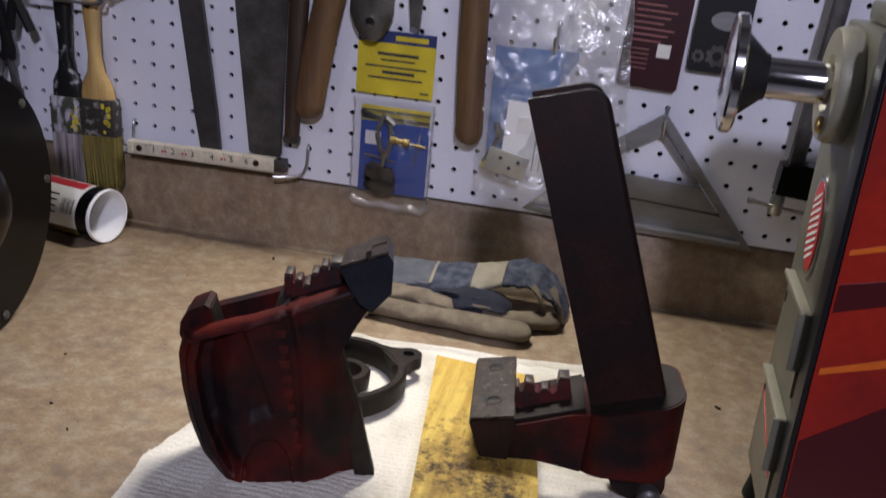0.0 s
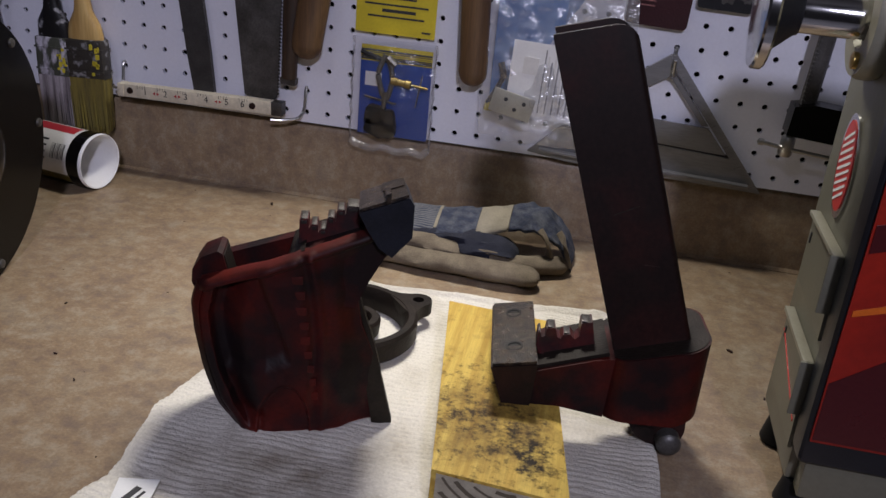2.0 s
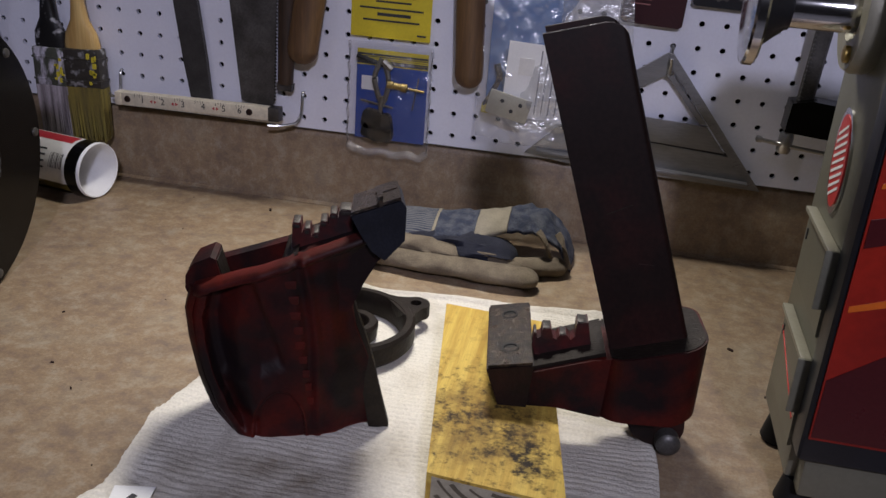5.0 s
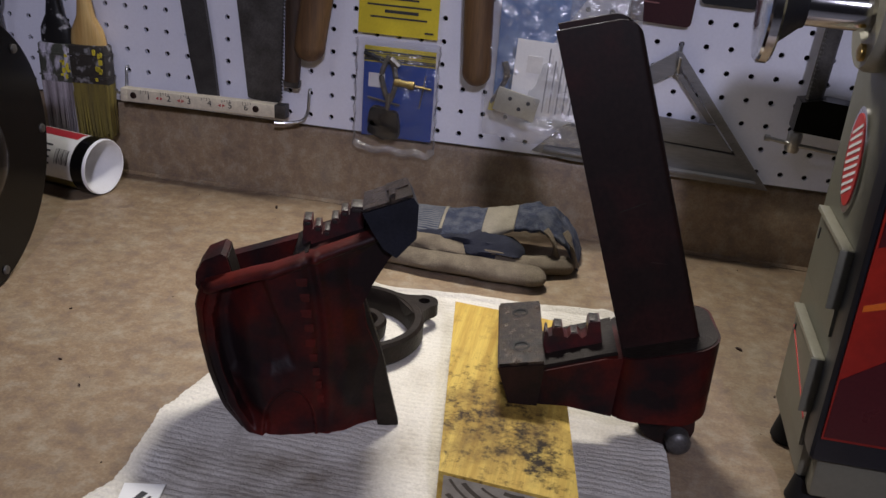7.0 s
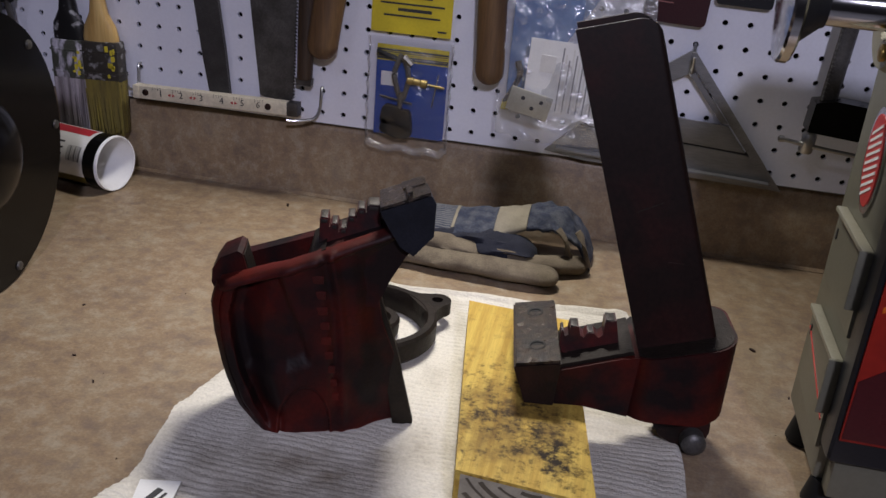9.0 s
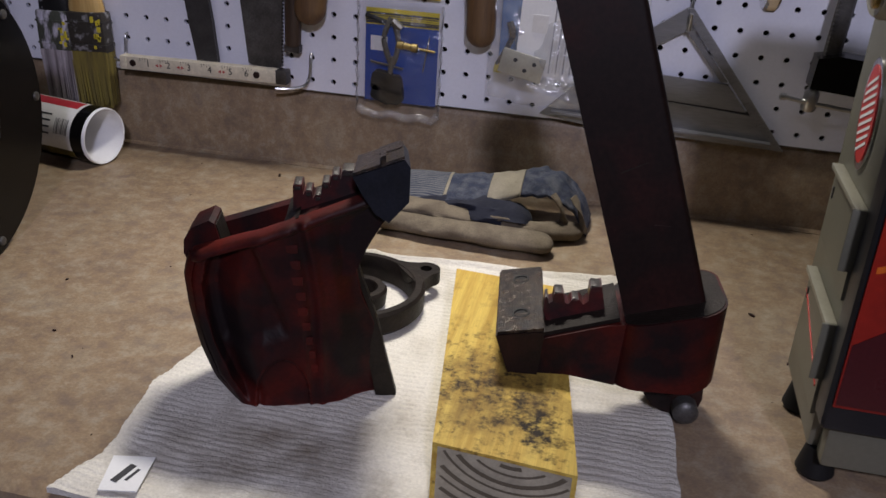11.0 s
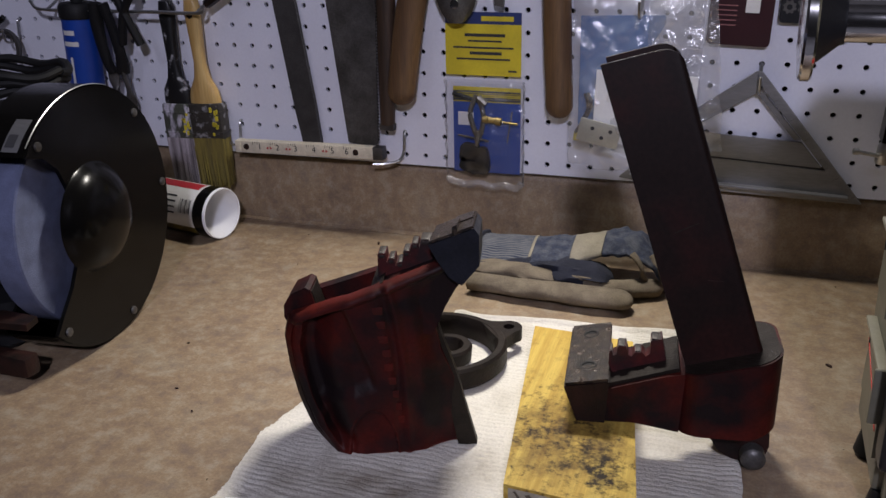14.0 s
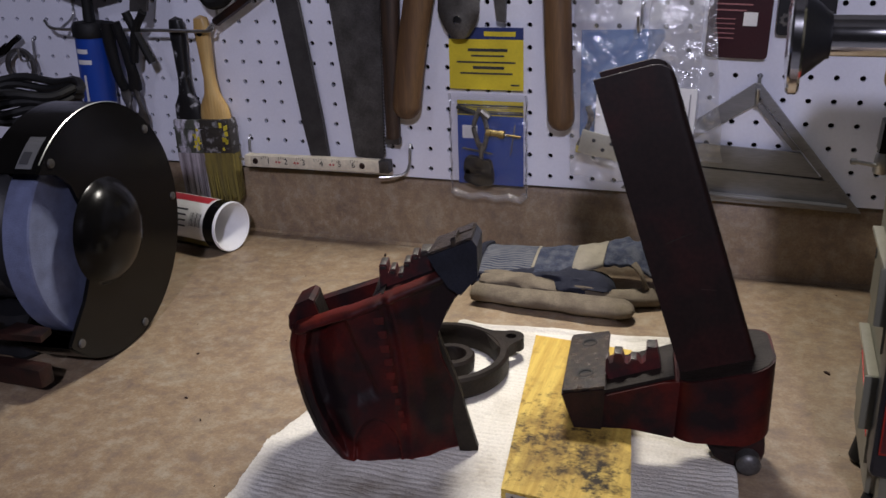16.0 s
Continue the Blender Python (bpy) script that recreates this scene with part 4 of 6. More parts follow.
# ---- can ----
def canister():
    t = thing("canister", "open cardboard canister with printed label lying on its side", "canister")
    m = Matrix.Translation((-0.401, -0.080, 0.0335)) @ Vector((-0.97, 0.20, 0.0)).to_track_quat("Z", "Y").to_matrix().to_4x4() @ Matrix.Scale(0.87, 4)
    inv = m.to_3x3().inverted()
    fr, up = inv @ Vector((0, -1, 0)), inv @ Vector((0, 0, 1))
    af, au = math.degrees(math.atan2(fr.y, fr.x)), math.degrees(math.atan2(up.y, up.x))
    sg = 1 if (au - af) % 360 < 180 else -1
    part("liner", lathe([(0.0350, 0.004), (0.0335, 0.010), (0.0325, 0.13), (0, 0.131)], m, 48), CAN_WHITE, t, "white inside of the canister")
    part("rim", lathe([(0.0350, 0.004), (0.0355, 0.0005), (0.0368, 0.0), (0.0376, 0.002), (0.0376, 0.0045), (0.0366, 0.0055)], m, 48), CAN_WHITE, t, "white plastic rim")
    part("collar", lathe([(0.0372, 0.0048), (0.0379, 0.0052), (0.0379, 0.0235), (0.0366, 0.0245)], m, 48), BLACK_PAINT, t, "glossy black collar")
    part("shell", lathe([(0.0368, 0.020), (0.0368, 0.170), (0.0, 0.171)], m, 48), CAN_DARK, t)
    label = part("label", lathe([(0.0371, 0.0248), (0.0371, 0.120)], m, 40, a0=af - 25 * sg, a1=af + 150 * sg), CAN_LABEL, t, "white paper label with dark barcode")
    part("red_stripe", lathe([(0.0373, 0.030), (0.0373, 0.120)], m, 10, a0=af + 70 * sg, a1=af + 100 * sg), CAN_RED, t, "dark red stripe")
    for k in range(9):
        h = 0.030 + 0.0026 * k
        part("code_bar", lathe([(0.0374, h), (0.0374, h + (0.0008 if k % 3 else 0.0016))], m, 8, a0=af + 8 * sg, a1=af + 40 * sg), INK, label)
    for k in range(4):
        part("print_bar", lathe([(0.0374, 0.060), (0.0374, 0.060 + 0.020 + 0.006 * (k % 2))], m, 3, a0=af + (4 + 13 * k) * sg, a1=af + (8 + 13 * k) * sg), INK, label)


# ---- bench grinder ----
def grinder():
    t = thing("bench_grinder", "black bench grinder with grey-blue wheel and domed guard cover", "grinder")
    ax = Vector((1.0, 0.10, 0.0)).normalized()
    m = Matrix.Translation((-0.361, -0.351, 0.1255)) @ ax.to_track_quat("Z", "Y").to_matrix().to_4x4()
    fr = m.to_3x3().inverted() @ Vector((0, -1, 0))
    ang = math.degrees(math.atan2(fr.y, fr.x))
    R = 0.1240
    # cover plate: a disc with its front part cut away along a chord
    half = 42
    upv = m.to_3x3().inverted() @ Vector((0, 0, 1))
    sg = 1 if (math.degrees(math.atan2(upv.y, upv.x)) - ang) % 360 < 180 else -1
    ef, eu = Vector((math.cos(radians(ang)), math.sin(radians(ang)))), Vector((math.cos(radians(ang + 90 * sg)), math.sin(radians(ang + 90 * sg))))
    pts = [tuple(R * (ef * math.cos(radians(a)) + eu * math.sin(radians(a)))) for a in range(half, 360 - half + 1, 6)]
    pts += [tuple(ef * f_ + eu * u_) for f_, u_ in ((0.080, -0.070), (0.060, -0.050), (0.046, -0.028), (0.038, 0.002), (0.040, 0.034), (0.052, 0.062), (0.070, 0.077))]
    cover = part("cover_plate", prism(pts, -0.0015, 0.0025, m, axes="uzv"), BLACK_PAINT, t, "black steel wheel cover plate", bevel=0.0012)
    part("hub_dome", lathe([(0.0535, 0.0022), (0.0515, 0.0040), (0.0495, 0.008), (0.045, 0.013), (0.038, 0.0185), (0.027, 0.0230), (0.014, 0.0255), (0, 0.0262)], m @ Matrix.Translation((*(ef * 0.010 + eu * 0.003), 0)), 56), BLACK_PAINT, t, "black pressed dome over the spindle")
    band = bmesh.new()
    lathe([(R, -0.050), (R + 0.0015, -0.050), (R + 0.0015, 0.0), (R, 0.0), (R, -0.050)], m, 44, band, ang + half, ang + 360 - half)
    part("guard_band", band, BLACK_PAINT, t, "black rolled guard band")
    part("inner_plate", prism(pts, -0.052, -0.049, m, axes="uzv"), BLACK_PAINT, t)
    part("wheel", lathe([(0.012, -0.043), (0.101, -0.043), (0.1025, -0.0415), (0.1025, -0.0165), (0.101, -0.015), (0.012, -0.015)], m, 80), WHEEL_GRIT, t, "grey-blue abrasive grinding wheel")
    part("flange", lathe([(0.012, -0.014), (0.040, -0.014), (0.036, -0.008), (0.012, -0.006)], m, 32), GREY_STEEL, t)
    for a in (half + 8, half + 92, 180, 360 - half - 62, 360 - half - 6):
        p = m @ Vector((*(0.1155 * (ef * math.cos(radians(a)) + eu * math.sin(radians(a)))), 0.0025))
        part("cover_screw", lathe([(0.0045, 0), (0.004, 0.0018), (0.0015, 0.0026), (0, 0.0026)], Matrix.Translation(p) @ m.to_3x3().to_4x4(), 12), GREY_STEEL, cover)
    # warning plate on the band, spark arrestor, arm
    lab = lathe([(R + 0.0022, -0.021), (R + 0.0022, -0.005)], m, 8, a0=ang + (half + 2) * sg, a1=ang + (half + 18) * sg)
    tag = part("warning_label", lab, ALU, t, "silver warning label")
    part("warning_mark", lathe([(R + 0.0025, -0.019), (R + 0.0025, -0.010)], m, 3, a0=ang + (half + 4) * sg, a1=ang + (half + 10) * sg), INK, tag)
    part("band_edge", lathe([(R + 0.0014, 0.0), (R + 0.0022, 0.0006), (R + 0.0014, 0.0014)], m, 30, a0=ang + (half + 4) * sg, a1=ang + 110 * sg), ZINC, t, "bare metal edge of the guard")
    part("spark_arrestor", prism([(-0.446, 0.206), (-0.412, 0.222), (-0.408, 0.214), (-0.440, 0.198)], -0.415, -0.4125), DARK_PLASTIC, t)
    # motor
    mm = Matrix.Translation((-0.425, -0.343, 0.126)) @ (-ax).to_track_quat("Z", "Y").to_matrix().to_4x4()
    part("motor_end", lathe([(0.020, -0.012), (0.040, -0.010), (0.062, 0.004), (0.074, 0.022), (0.078, 0.030)], mm, 40), DARK_PLASTIC, t)
    part("motor_shell", lathe([(0.078, 0.030), (0.080, 0.032), (0.080, 0.155), (0.076, 0.160), (0.04, 0.185), (0, 0.188)], mm, 48), GREY_STEEL, t, "grey motor housing")
    part("motor_band", lathe([(0.0805, 0.060), (0.083, 0.062), (0.083, 0.075), (0.0805, 0.077)], mm, 48), BLACK_PAINT, t)
    part("base", prism(rounded(0.20, 0.15, 0.02, 5, -0.53, -0.340), 0.006, 0.050, axes="uzv"), DARK_PLASTIC, t, "black cast base", bevel=0.004)
    for x in (-0.61, -0.45):
        for y in (-0.40, -0.28):
            part("rubber_foot", lathe([(0, 0), (0.012, 0), (0.014, 0.004), (0.013, 0.0062), (0, 0.0062)], pose(x, y, 0.0004), 16), BLACK_RUBBER, t)
    # tool rest in front of the wheel
    part("tool_rest", prism([(-0.470, -0.482), (-0.356, -0.470), (-0.360, -0.452), (-0.400, -0.450), (-0.402, -0.466), (-0.420, -0.468), (-0.424, -0.452), (-0.470, -0.456)], 0.060, 0.066, axes="uzv"), DARK_IRON, t, "black slotted tool rest", bevel=0.0012)
    part("rest_bracket", prism([(-0.480, 0.020), (-0.450, 0.060), (-0.440, 0.060), (-0.460, 0.020)], -0.478, -0.440), DARK_IRON, t, bevel=0.002)
    part("rest_arm", box((-0.460, -0.470, 0.010), (-0.366, -0.452, 0.030)), DARK_IRON, t, bevel=0.004)
    part("rest_knob", lathe([(0, 0), (0.011, 0), (0.013, 0.004), (0.013, 0.012), (0.010, 0.016), (0, 0.017)], pose(-0.430, -0.470, 0.030, 90, 0, 0), 16), BLACK_RUBBER, t)
    # eye shield arm over the guard
    part("shield_arm", sweep([(-0.46, -0.43, 0.215), (-0.47, -0.40, 0.255), (-0.50, -0.35, 0.275), (-0.55, -0.30, 0.28)], 0.0065, 10), BLACK_PAINT, t)


def power_cord():
    t = thing("power_cord", "coiled black rubber power cord behind the grinder", "cord")
    for k in range(4):
        pts = [(-0.585 + (0.075 + 0.004 * k) * math.cos(2 * math.pi * i / 40), -0.215 + 0.055 * math.sin(2 * math.pi * i / 40), 0.208 + 0.0085 * k + 0.003 * math.sin(i * 0.9 + k)) for i in range(41)]
        part("cord_loop", sweep(pts, 0.0048, 8), BLACK_RUBBER, t)
    part("cord_tail", sweep(smooth_path([(-0.51, -0.215, 0.21), (-0.52, -0.19, 0.12), (-0.56, -0.16, 0.03), (-0.60, -0.14, 0.006)], 6), 0.0048, 8), BLACK_RUBBER, t)


# ---- red machine ----
def machine():
    t = thing("bench_machine", "bench machine with champagne metal side and red flame-print front", "machine")
    x0, x1, yb, yf, zt = 0.326, 0.80, -0.335, -0.455, 0.372
    part("cabinet", box((x0, yf + 0.012, 0.022), (x1, yb, zt - 0.004)), MACHINE_GREY, t, bevel=0.003)
    part("front_trim", box((x0 - 0.002, yf - 0.014, 0.052), (x1, yf + 0.0115, zt)), BLUE_BLACK, t, "blue-black front trim", bevel=0.005, segs=3)
    panel = part("front_panel", box((x0 + 0.0015, yf - 0.0165, 0.072), (x1 - 0.02, yf - 0.0145, zt - 0.018)), MACHINE_RED, t, "glossy red front decal")
    part("lower_skirt", box((x0 + 0.006, yf - 0.006, 0.020), (x1, yf + 0.011, 0.0515)), MACHINE_GREY, t, bevel=0.003)
    yq = yf - 0.0169
    for k, (pts, mt) in enumerate(((
            [(0.330, 0.168), (0.38, 0.186), (0.44, 0.205), (0.52, 0.218), (0.52, 0.214), (0.44, 0.199), (0.38, 0.180), (0.330, 0.164)], ORANGE), (
            [(0.330, 0.246), (0.39, 0.266), (0.45, 0.272), (0.52, 0.274), (0.52, 0.271), (0.45, 0.268), (0.39, 0.261), (0.330, 0.243)], ORANGE), (
            [(0.3285, 0.074), (0.3285, 0.116), (0.38, 0.155), (0.44, 0.175), (0.52, 0.186), (0.60, 0.188), (0.60, 0.074)], MAROON), (
            [(0.329, 0.206), (0.39, 0.226), (0.45, 0.232), (0.55, 0.234), (0.55, 0.244), (0.45, 0.246), (0.39, 0.240), (0.329, 0.224)], MAROON))):
        part("flame_streak" if mt is ORANGE else "dark_flame", prism(pts, yq - 0.0002 * (k % 2 + 1), yq + 0.0004), mt, panel)
    part("front_knob", lathe([(0, 0), (0.020, 0), (0.020, 0.012), (0.017, 0.018), (0, 0.020)], pose(0.470, yf - 0.0165, 0.150, 90, 0, 0), 28), BLACK_RUBBER, t, "black control knob")
    # two folded hinge flaps on the side
    for z0, z1 in ((0.040, 0.113), (0.124, 0.190)):
        flap = part("side_flap", prism([(-0.348, z0 + 0.012), (-0.354, z1 - 0.001), (-0.437, z1), (-0.441, z0 + 0.006)], 0.3235, 0.3258, Matrix(((0, 1, 0, 0), (1, 0, 0, 0), (0, 0, 1, 0), (0, 0, 0, 1)))), MACHINE_GREY, t, "folded champagne metal flap", bevel=0.0008)
        part("flap_lip", box((0.3185, -0.4405, z1 - 0.0030), (0.3258, -0.3545, z1 + 0.0005)), MACHINE_EDGE, t, "light upper lip of the flap", bevel=0.0008)
        part("flap_return", box((0.3165, -0.4430, z1 - 0.040), (0.3255, -0.4405, z1 + 0.0005)), MACHINE_GREY, t, bevel=0.001)
        for y in (-0.356, -0.420):
            part("flap_slot", box((0.3228, y - 0.0012, z1 - 0.024), (0.3236, y + 0.0012, z1 - 0.016)), INK, flap)
    part("side_sticker", prism([(-0.352, 0.0940), (-0.436, 0.0655), (-0.436, 0.0638), (-0.352, 0.0925)], 0.3228, 0.3234, Matrix(((0, 1, 0, 0), (1, 0, 0, 0), (0, 0, 1, 0), (0, 0, 0, 1)))), BADGE_RED, t, "thin red stripe")
    # oval badge
    rot = Matrix(((0, 0, -1, 0), (-1, 0, 0, 0), (0, 1, 0, 0), (0, 0, 0, 1)))
    bm_ = Matrix.Translation((0.3258, -0.389, 0.2345)) @ rot @ pose(0, 0, 0, 0, 0, 12)
    for nm, sx, sz, d0, d1, mt, lab in (("badge_rim", 0.0215, 0.0350, 0.0, 0.0014, CHROME, "silver oval badge rim"), ("badge_face", 0.0180, 0.0305, 0.0014, 0.0020, BADGE_RED, "red badge face with white stripes")):
        face = part(nm, prism([(sx * math.cos(2 * math.pi * k / 36), sz * math.sin(2 * math.pi * k / 36)) for k in range(36)], d0, d1, bm_, axes="uzv"), mt, t, lab)
    for k in range(9):
        z = -0.020 + 0.005 * k
        w = 0.0145 * math.sqrt(max(0.05, 1 - (z / 0.0305) ** 2))
        part("badge_stripe", prism([(-w, z - 0.004), (w, z + 0.002), (w, z + 0.004), (-w, z - 0.002)], 0.0020, 0.0024, bm_, axes="uzv"), WHITE_PAPER, face)
    for x, y in ((0.336, -0.362), (0.336, -0.440), (0.76, -0.362), (0.76, -0.440)):
        part("rubber_foot", lathe([(0, 0), (0.011, 0), (0.013, 0.003), (0.009, 0.022), (0, 0.0222)], pose(x, y, 0.0004), 18), BLACK_RUBBER, t)
    # arbor: collar, shaft and conical flange pointing along the bench
    ax = Matrix.Translation((0.326, -0.387, 0.329)) @ Vector((-1, 0, 0)).to_track_quat("Z", "Y").to_matrix().to_4x4()
    part("collar", lathe([(0, 0), (0.036, 0), (0.0375, 0.003), (0.0375, 0.010), (0.0355, 0.014), (0.019, 0.014), (0.017, 0.010), (0, 0.010)], ax, 44), MACHINE_EDGE, t, "cream painted bearing collar")
    part("collar_screw", lathe([(0.0055, 0), (0.0055, 0.003), (0.003, 0.004), (0, 0.004)], Matrix.Translation((0.3121, -0.398, 0.3045)) @ Vector((-1, 0, 0)).to_track_quat("Z", "Y").to_matrix().to_4x4(), 12), BRASS, t)
    part("shaft", lathe([(0.0135, 0.010), (0.0135, 0.052), (0.0125, 0.056)], ax, 36), CHROME, t, "polished steel shaft")
    part("cone_flange", lathe([(0.0150, 0.052), (0.0155, 0.054), (0.027, 0.067), (0.029, 0.069)], ax, 44), DARK_PLASTIC, t, "dark conical inner flange")
    part("wheel_flange", lathe([(0.028, 0.0685), (0.0375, 0.069), (0.0390, 0.0705), (0.0390, 0.0755), (0.0375, 0.077), (0.020, 0.079), (0, 0.079)], ax, 48), CHROME, t, "chrome wheel flange")
    part("top_tray", box((x0 + 0.01, yf + 0.02, zt - 0.0035), (x1, yb - 0.01, zt + 0.010)), MACHINE_GREY, t, bevel=0.003)


# ---- tools on the pegboard ----
PY = -0.0032
OLD_FILM = clear_film("yellowed_film", 0.08, 0.07)


def peg_hook(x, z, reach=0.03, tip=0.016, name="peg_hook"):
    t = thing(name, "bent zinc wire pegboard hook", "hook", "pegboard hooks")
    pts = smooth_path([(x, 0.002, z), (x, PY - 0.004, z - 0.001), (x, PY - 0.006, z - 0.012), (x, PY - 0.008, z - 0.024), (x, -reach * 0.6, z - 0.028), (x, -reach, z - 0.026), (x, -reach - 0.004, z - 0.026 + tip)], 5)
    part("wire", sweep(pts, 0.0017, 8), ZINC, t)
    return t


def folding_rule():
    t = thing("folding_rule", "cream folding wooden rule with black inch numbers resting on two hooks", "ruler")
    m = pose(-0.398, -0.024, 0.1005, 0, -1.0, 0)
    for k in range(5):
        part("rule_blade", box((0.0, -0.0045 + 0.0026 * k, 0.0), (0.186, -0.0022 + 0.0026 * k, 0.0150 - 0.0004 * (k % 2)), m), RULE_CREAM, t, bevel=0.0003)
    part("brass_end", box((0.186, -0.0052, -0.0005), (0.199, 0.0088, 0.0153), m), GREY_STEEL, t, "dark metal end cap", bevel=0.0006)
    part("brass_end", box((-0.0060, -0.0052, -0.0002), (0.002, 0.0088, 0.0153), m), RULE_CREAM, t, bevel=0.0008)
    for u in (0.010, 0.163):
        part("rivet", lathe([(0, 0), (0.0040, 0), (0.0036, 0.0012), (0, 0.0018)], m @ pose(u, -0.0045, 0.0078, 90, 0, 0), 16), DARK_IRON, t)
    for k in range(1, 7):
        words("number", str(k), 0.0105, m @ pose(0.0255 * k + (0.004 if k < 6 else -0.002), -0.0047, 0.0082, 90, 0, 0), INK, t)
        for q in range(4):
            part("tick_mark", box((0.0255 * k - 0.006 + 0.0032 * q, -0.0048, 0.0122 if q % 2 else 0.0108), (0.0255 * k - 0.0056 + 0.0032 * q, -0.0044, 0.0149), m), INK, t)
    for u in (0.043, 0.070, 0.121):
        for sgn in (-1, 1):
            part("red_arrow", prism([(u + sgn * 0.001, 0.0055), (u + sgn * 0.0045, 0.0075), (u + sgn * 0.001, 0.0095)], -0.0047, -0.0044, m), CAN_RED, t)


def long_hook():
    t = thing("double_hook", "bent zinc wire hook at the end of the rule", "hook", "pegboard hooks")
    part("wire", sweep(smooth_path([(-0.178, 0.002, 0.135), (-0.178, PY - 0.003, 0.135), (-0.178, PY - 0.005, 0.125), (-0.179, PY - 0.006, 0.110), (-0.184, -0.016, 0.1005), (-0.200, -0.026, 0.0985), (-0.212, -0.030, 0.0985)], 5), 0.0019, 8), ZINC, t)
    peg_hook(-0.4064, 0.1365, 0.030, 0.004)


def brush(name, label, x, ztop, hand_mat, bristle_mat, lean, wide, fer_mat):
    t = thing(name, label, "paintbrush", "paintbrushes on the pegboard")
    m = pose(x, -0.020, ztop, 0, lean, 0)
    pts = [(0.0, 0.0), (0.009, -0.004), (0.0115, -0.018), (0.0095, -0.045), (0.0080, -0.080), (0.011, -0.100), (0.020, -0.116), (wide, -0.128), (wide, -0.135)]
    bm = bmesh.new()
    rows = []
    for u, z in pts:
        dep = min(0.0075, u * 0.8 + 0.0005)
        rows.append([bm.verts.new(m @ Vector((u * math.copysign(abs(math.cos(a)) ** 0.7, math.cos(a)), dep * math.sin(a), z))) for a in [2 * math.pi * k / 16 for k in range(16)]] if u else [bm.verts.new(m @ Vector((0, 0, 0)))])
    for a, b in zip(rows, rows[1:]):
        for i in range(16):
            j = (i + 1) % 16
            if len(a) == 1:
                bm.faces.new((a[0], b[j], b[i]))
            else:
                bm.faces.new((a[i], a[j], b[j], b[i]))
    bm.faces.new(rows[-1])
    grip = part("handle", bm, hand_mat, t, sharp=60)
    part("hang_hole", lathe([(0, 0), (0.0042, 0), (0.0042, 0.0006), (0, 0.0006)], m @ pose(0, -0.0072, -0.022, 90, 0, 0), 14), BLACK_RUBBER, grip)
    fer = part("ferrule", box((-wide - 0.001, -0.0095, -0.180), (wide + 0.001, 0.0095, -0.133), m), fer_mat, t, "paint-splashed metal ferrule", bevel=0.0025)
    for k in range(2):
        part("ferrule_ridge", box((-wide - 0.0018, -0.0102, -0.146 - 0.026 * k), (wide + 0.0018, 0.0102, -0.1435 - 0.026 * k), m), fer_mat, fer, bevel=0.0008)
    bm = bmesh.new()
    rng = random.Random(len(name) + int(x * -1000))
    for i in range(26):
        for j in range(4):
            u, v = wide * (-0.96 + 1.92 * i / 25), -0.0075 + 0.005 * j
            ln = -0.236 - 0.012 * rng.random()
            du = rng.uniform(-0.0015, 0.0015)
            w = wide / 20
            a = [bm.verts.new(m @ Vector((u + sx * w, v + sy * 0.0022, -0.178))) for sx, sy in ((-1, -1), (1, -1), (1, 1), (-1, 1))]
            b = [bm.verts.new(m @ Vector((u + du + sx * w * 0.7, v * 0.7 + sy * 0.0014, ln))) for sx, sy in ((-1, -1), (1, -1), (1, 1), (-1, 1))]
            for k in range(4):
                n = (k + 1) % 4
                bm.faces.new((a[k], a[n], b[n], b[k]))
            bm.faces.new(b)
    part("bristles", bm, bristle_mat, t, "stiff stained bristles", sharp=20)
    for k in range(9):
        u, z = rng.uniform(wide * 0.5, wide * 1.1), rng.uniform(-0.178, -0.138)
        part("paint_splash", prism(rounded(rng.uniform(0.0022, 0.0048), rng.uniform(0.0022, 0.007), 0.001, 3, u * 0.8, z), -0.0104, -0.0094, m), PAINT_YELLOW, fer)
    return t


def round_end(pth, ra, rb):
    """Radii that close a handle's end in a half round."""
    out = []
    for p in pth:
        k = min(1.0, (p - pth[-1]).length / ra)
        f = max(0.06, math.sqrt(max(0.0, 1 - (1 - k) ** 2)))
        out.append((ra * f, rb * f))
    return out


def tool_rail():
    t = thing("tool_rail", "long zinc wire tool rail on the pegboard", "tool rail")
    part("rail_wire", sweep(smooth_path([(-0.690, -0.030, 0.286), (-0.672, -0.034, 0.276), (-0.60, -0.036, 0.276), (-0.50, -0.036, 0.276), (-0.432, -0.036, 0.276), (-0.424, -0.036, 0.284)], 5), 0.0022, 8), ZINC, t)
    for x in (-0.66, -0.435):
        part("rail_arm", sweep(smooth_path([(x, 0.002, 0.312), (x, -0.006, 0.311), (x, -0.008, 0.290), (x, -0.034, 0.2765)], 5), 0.0020, 8), ZINC, t)


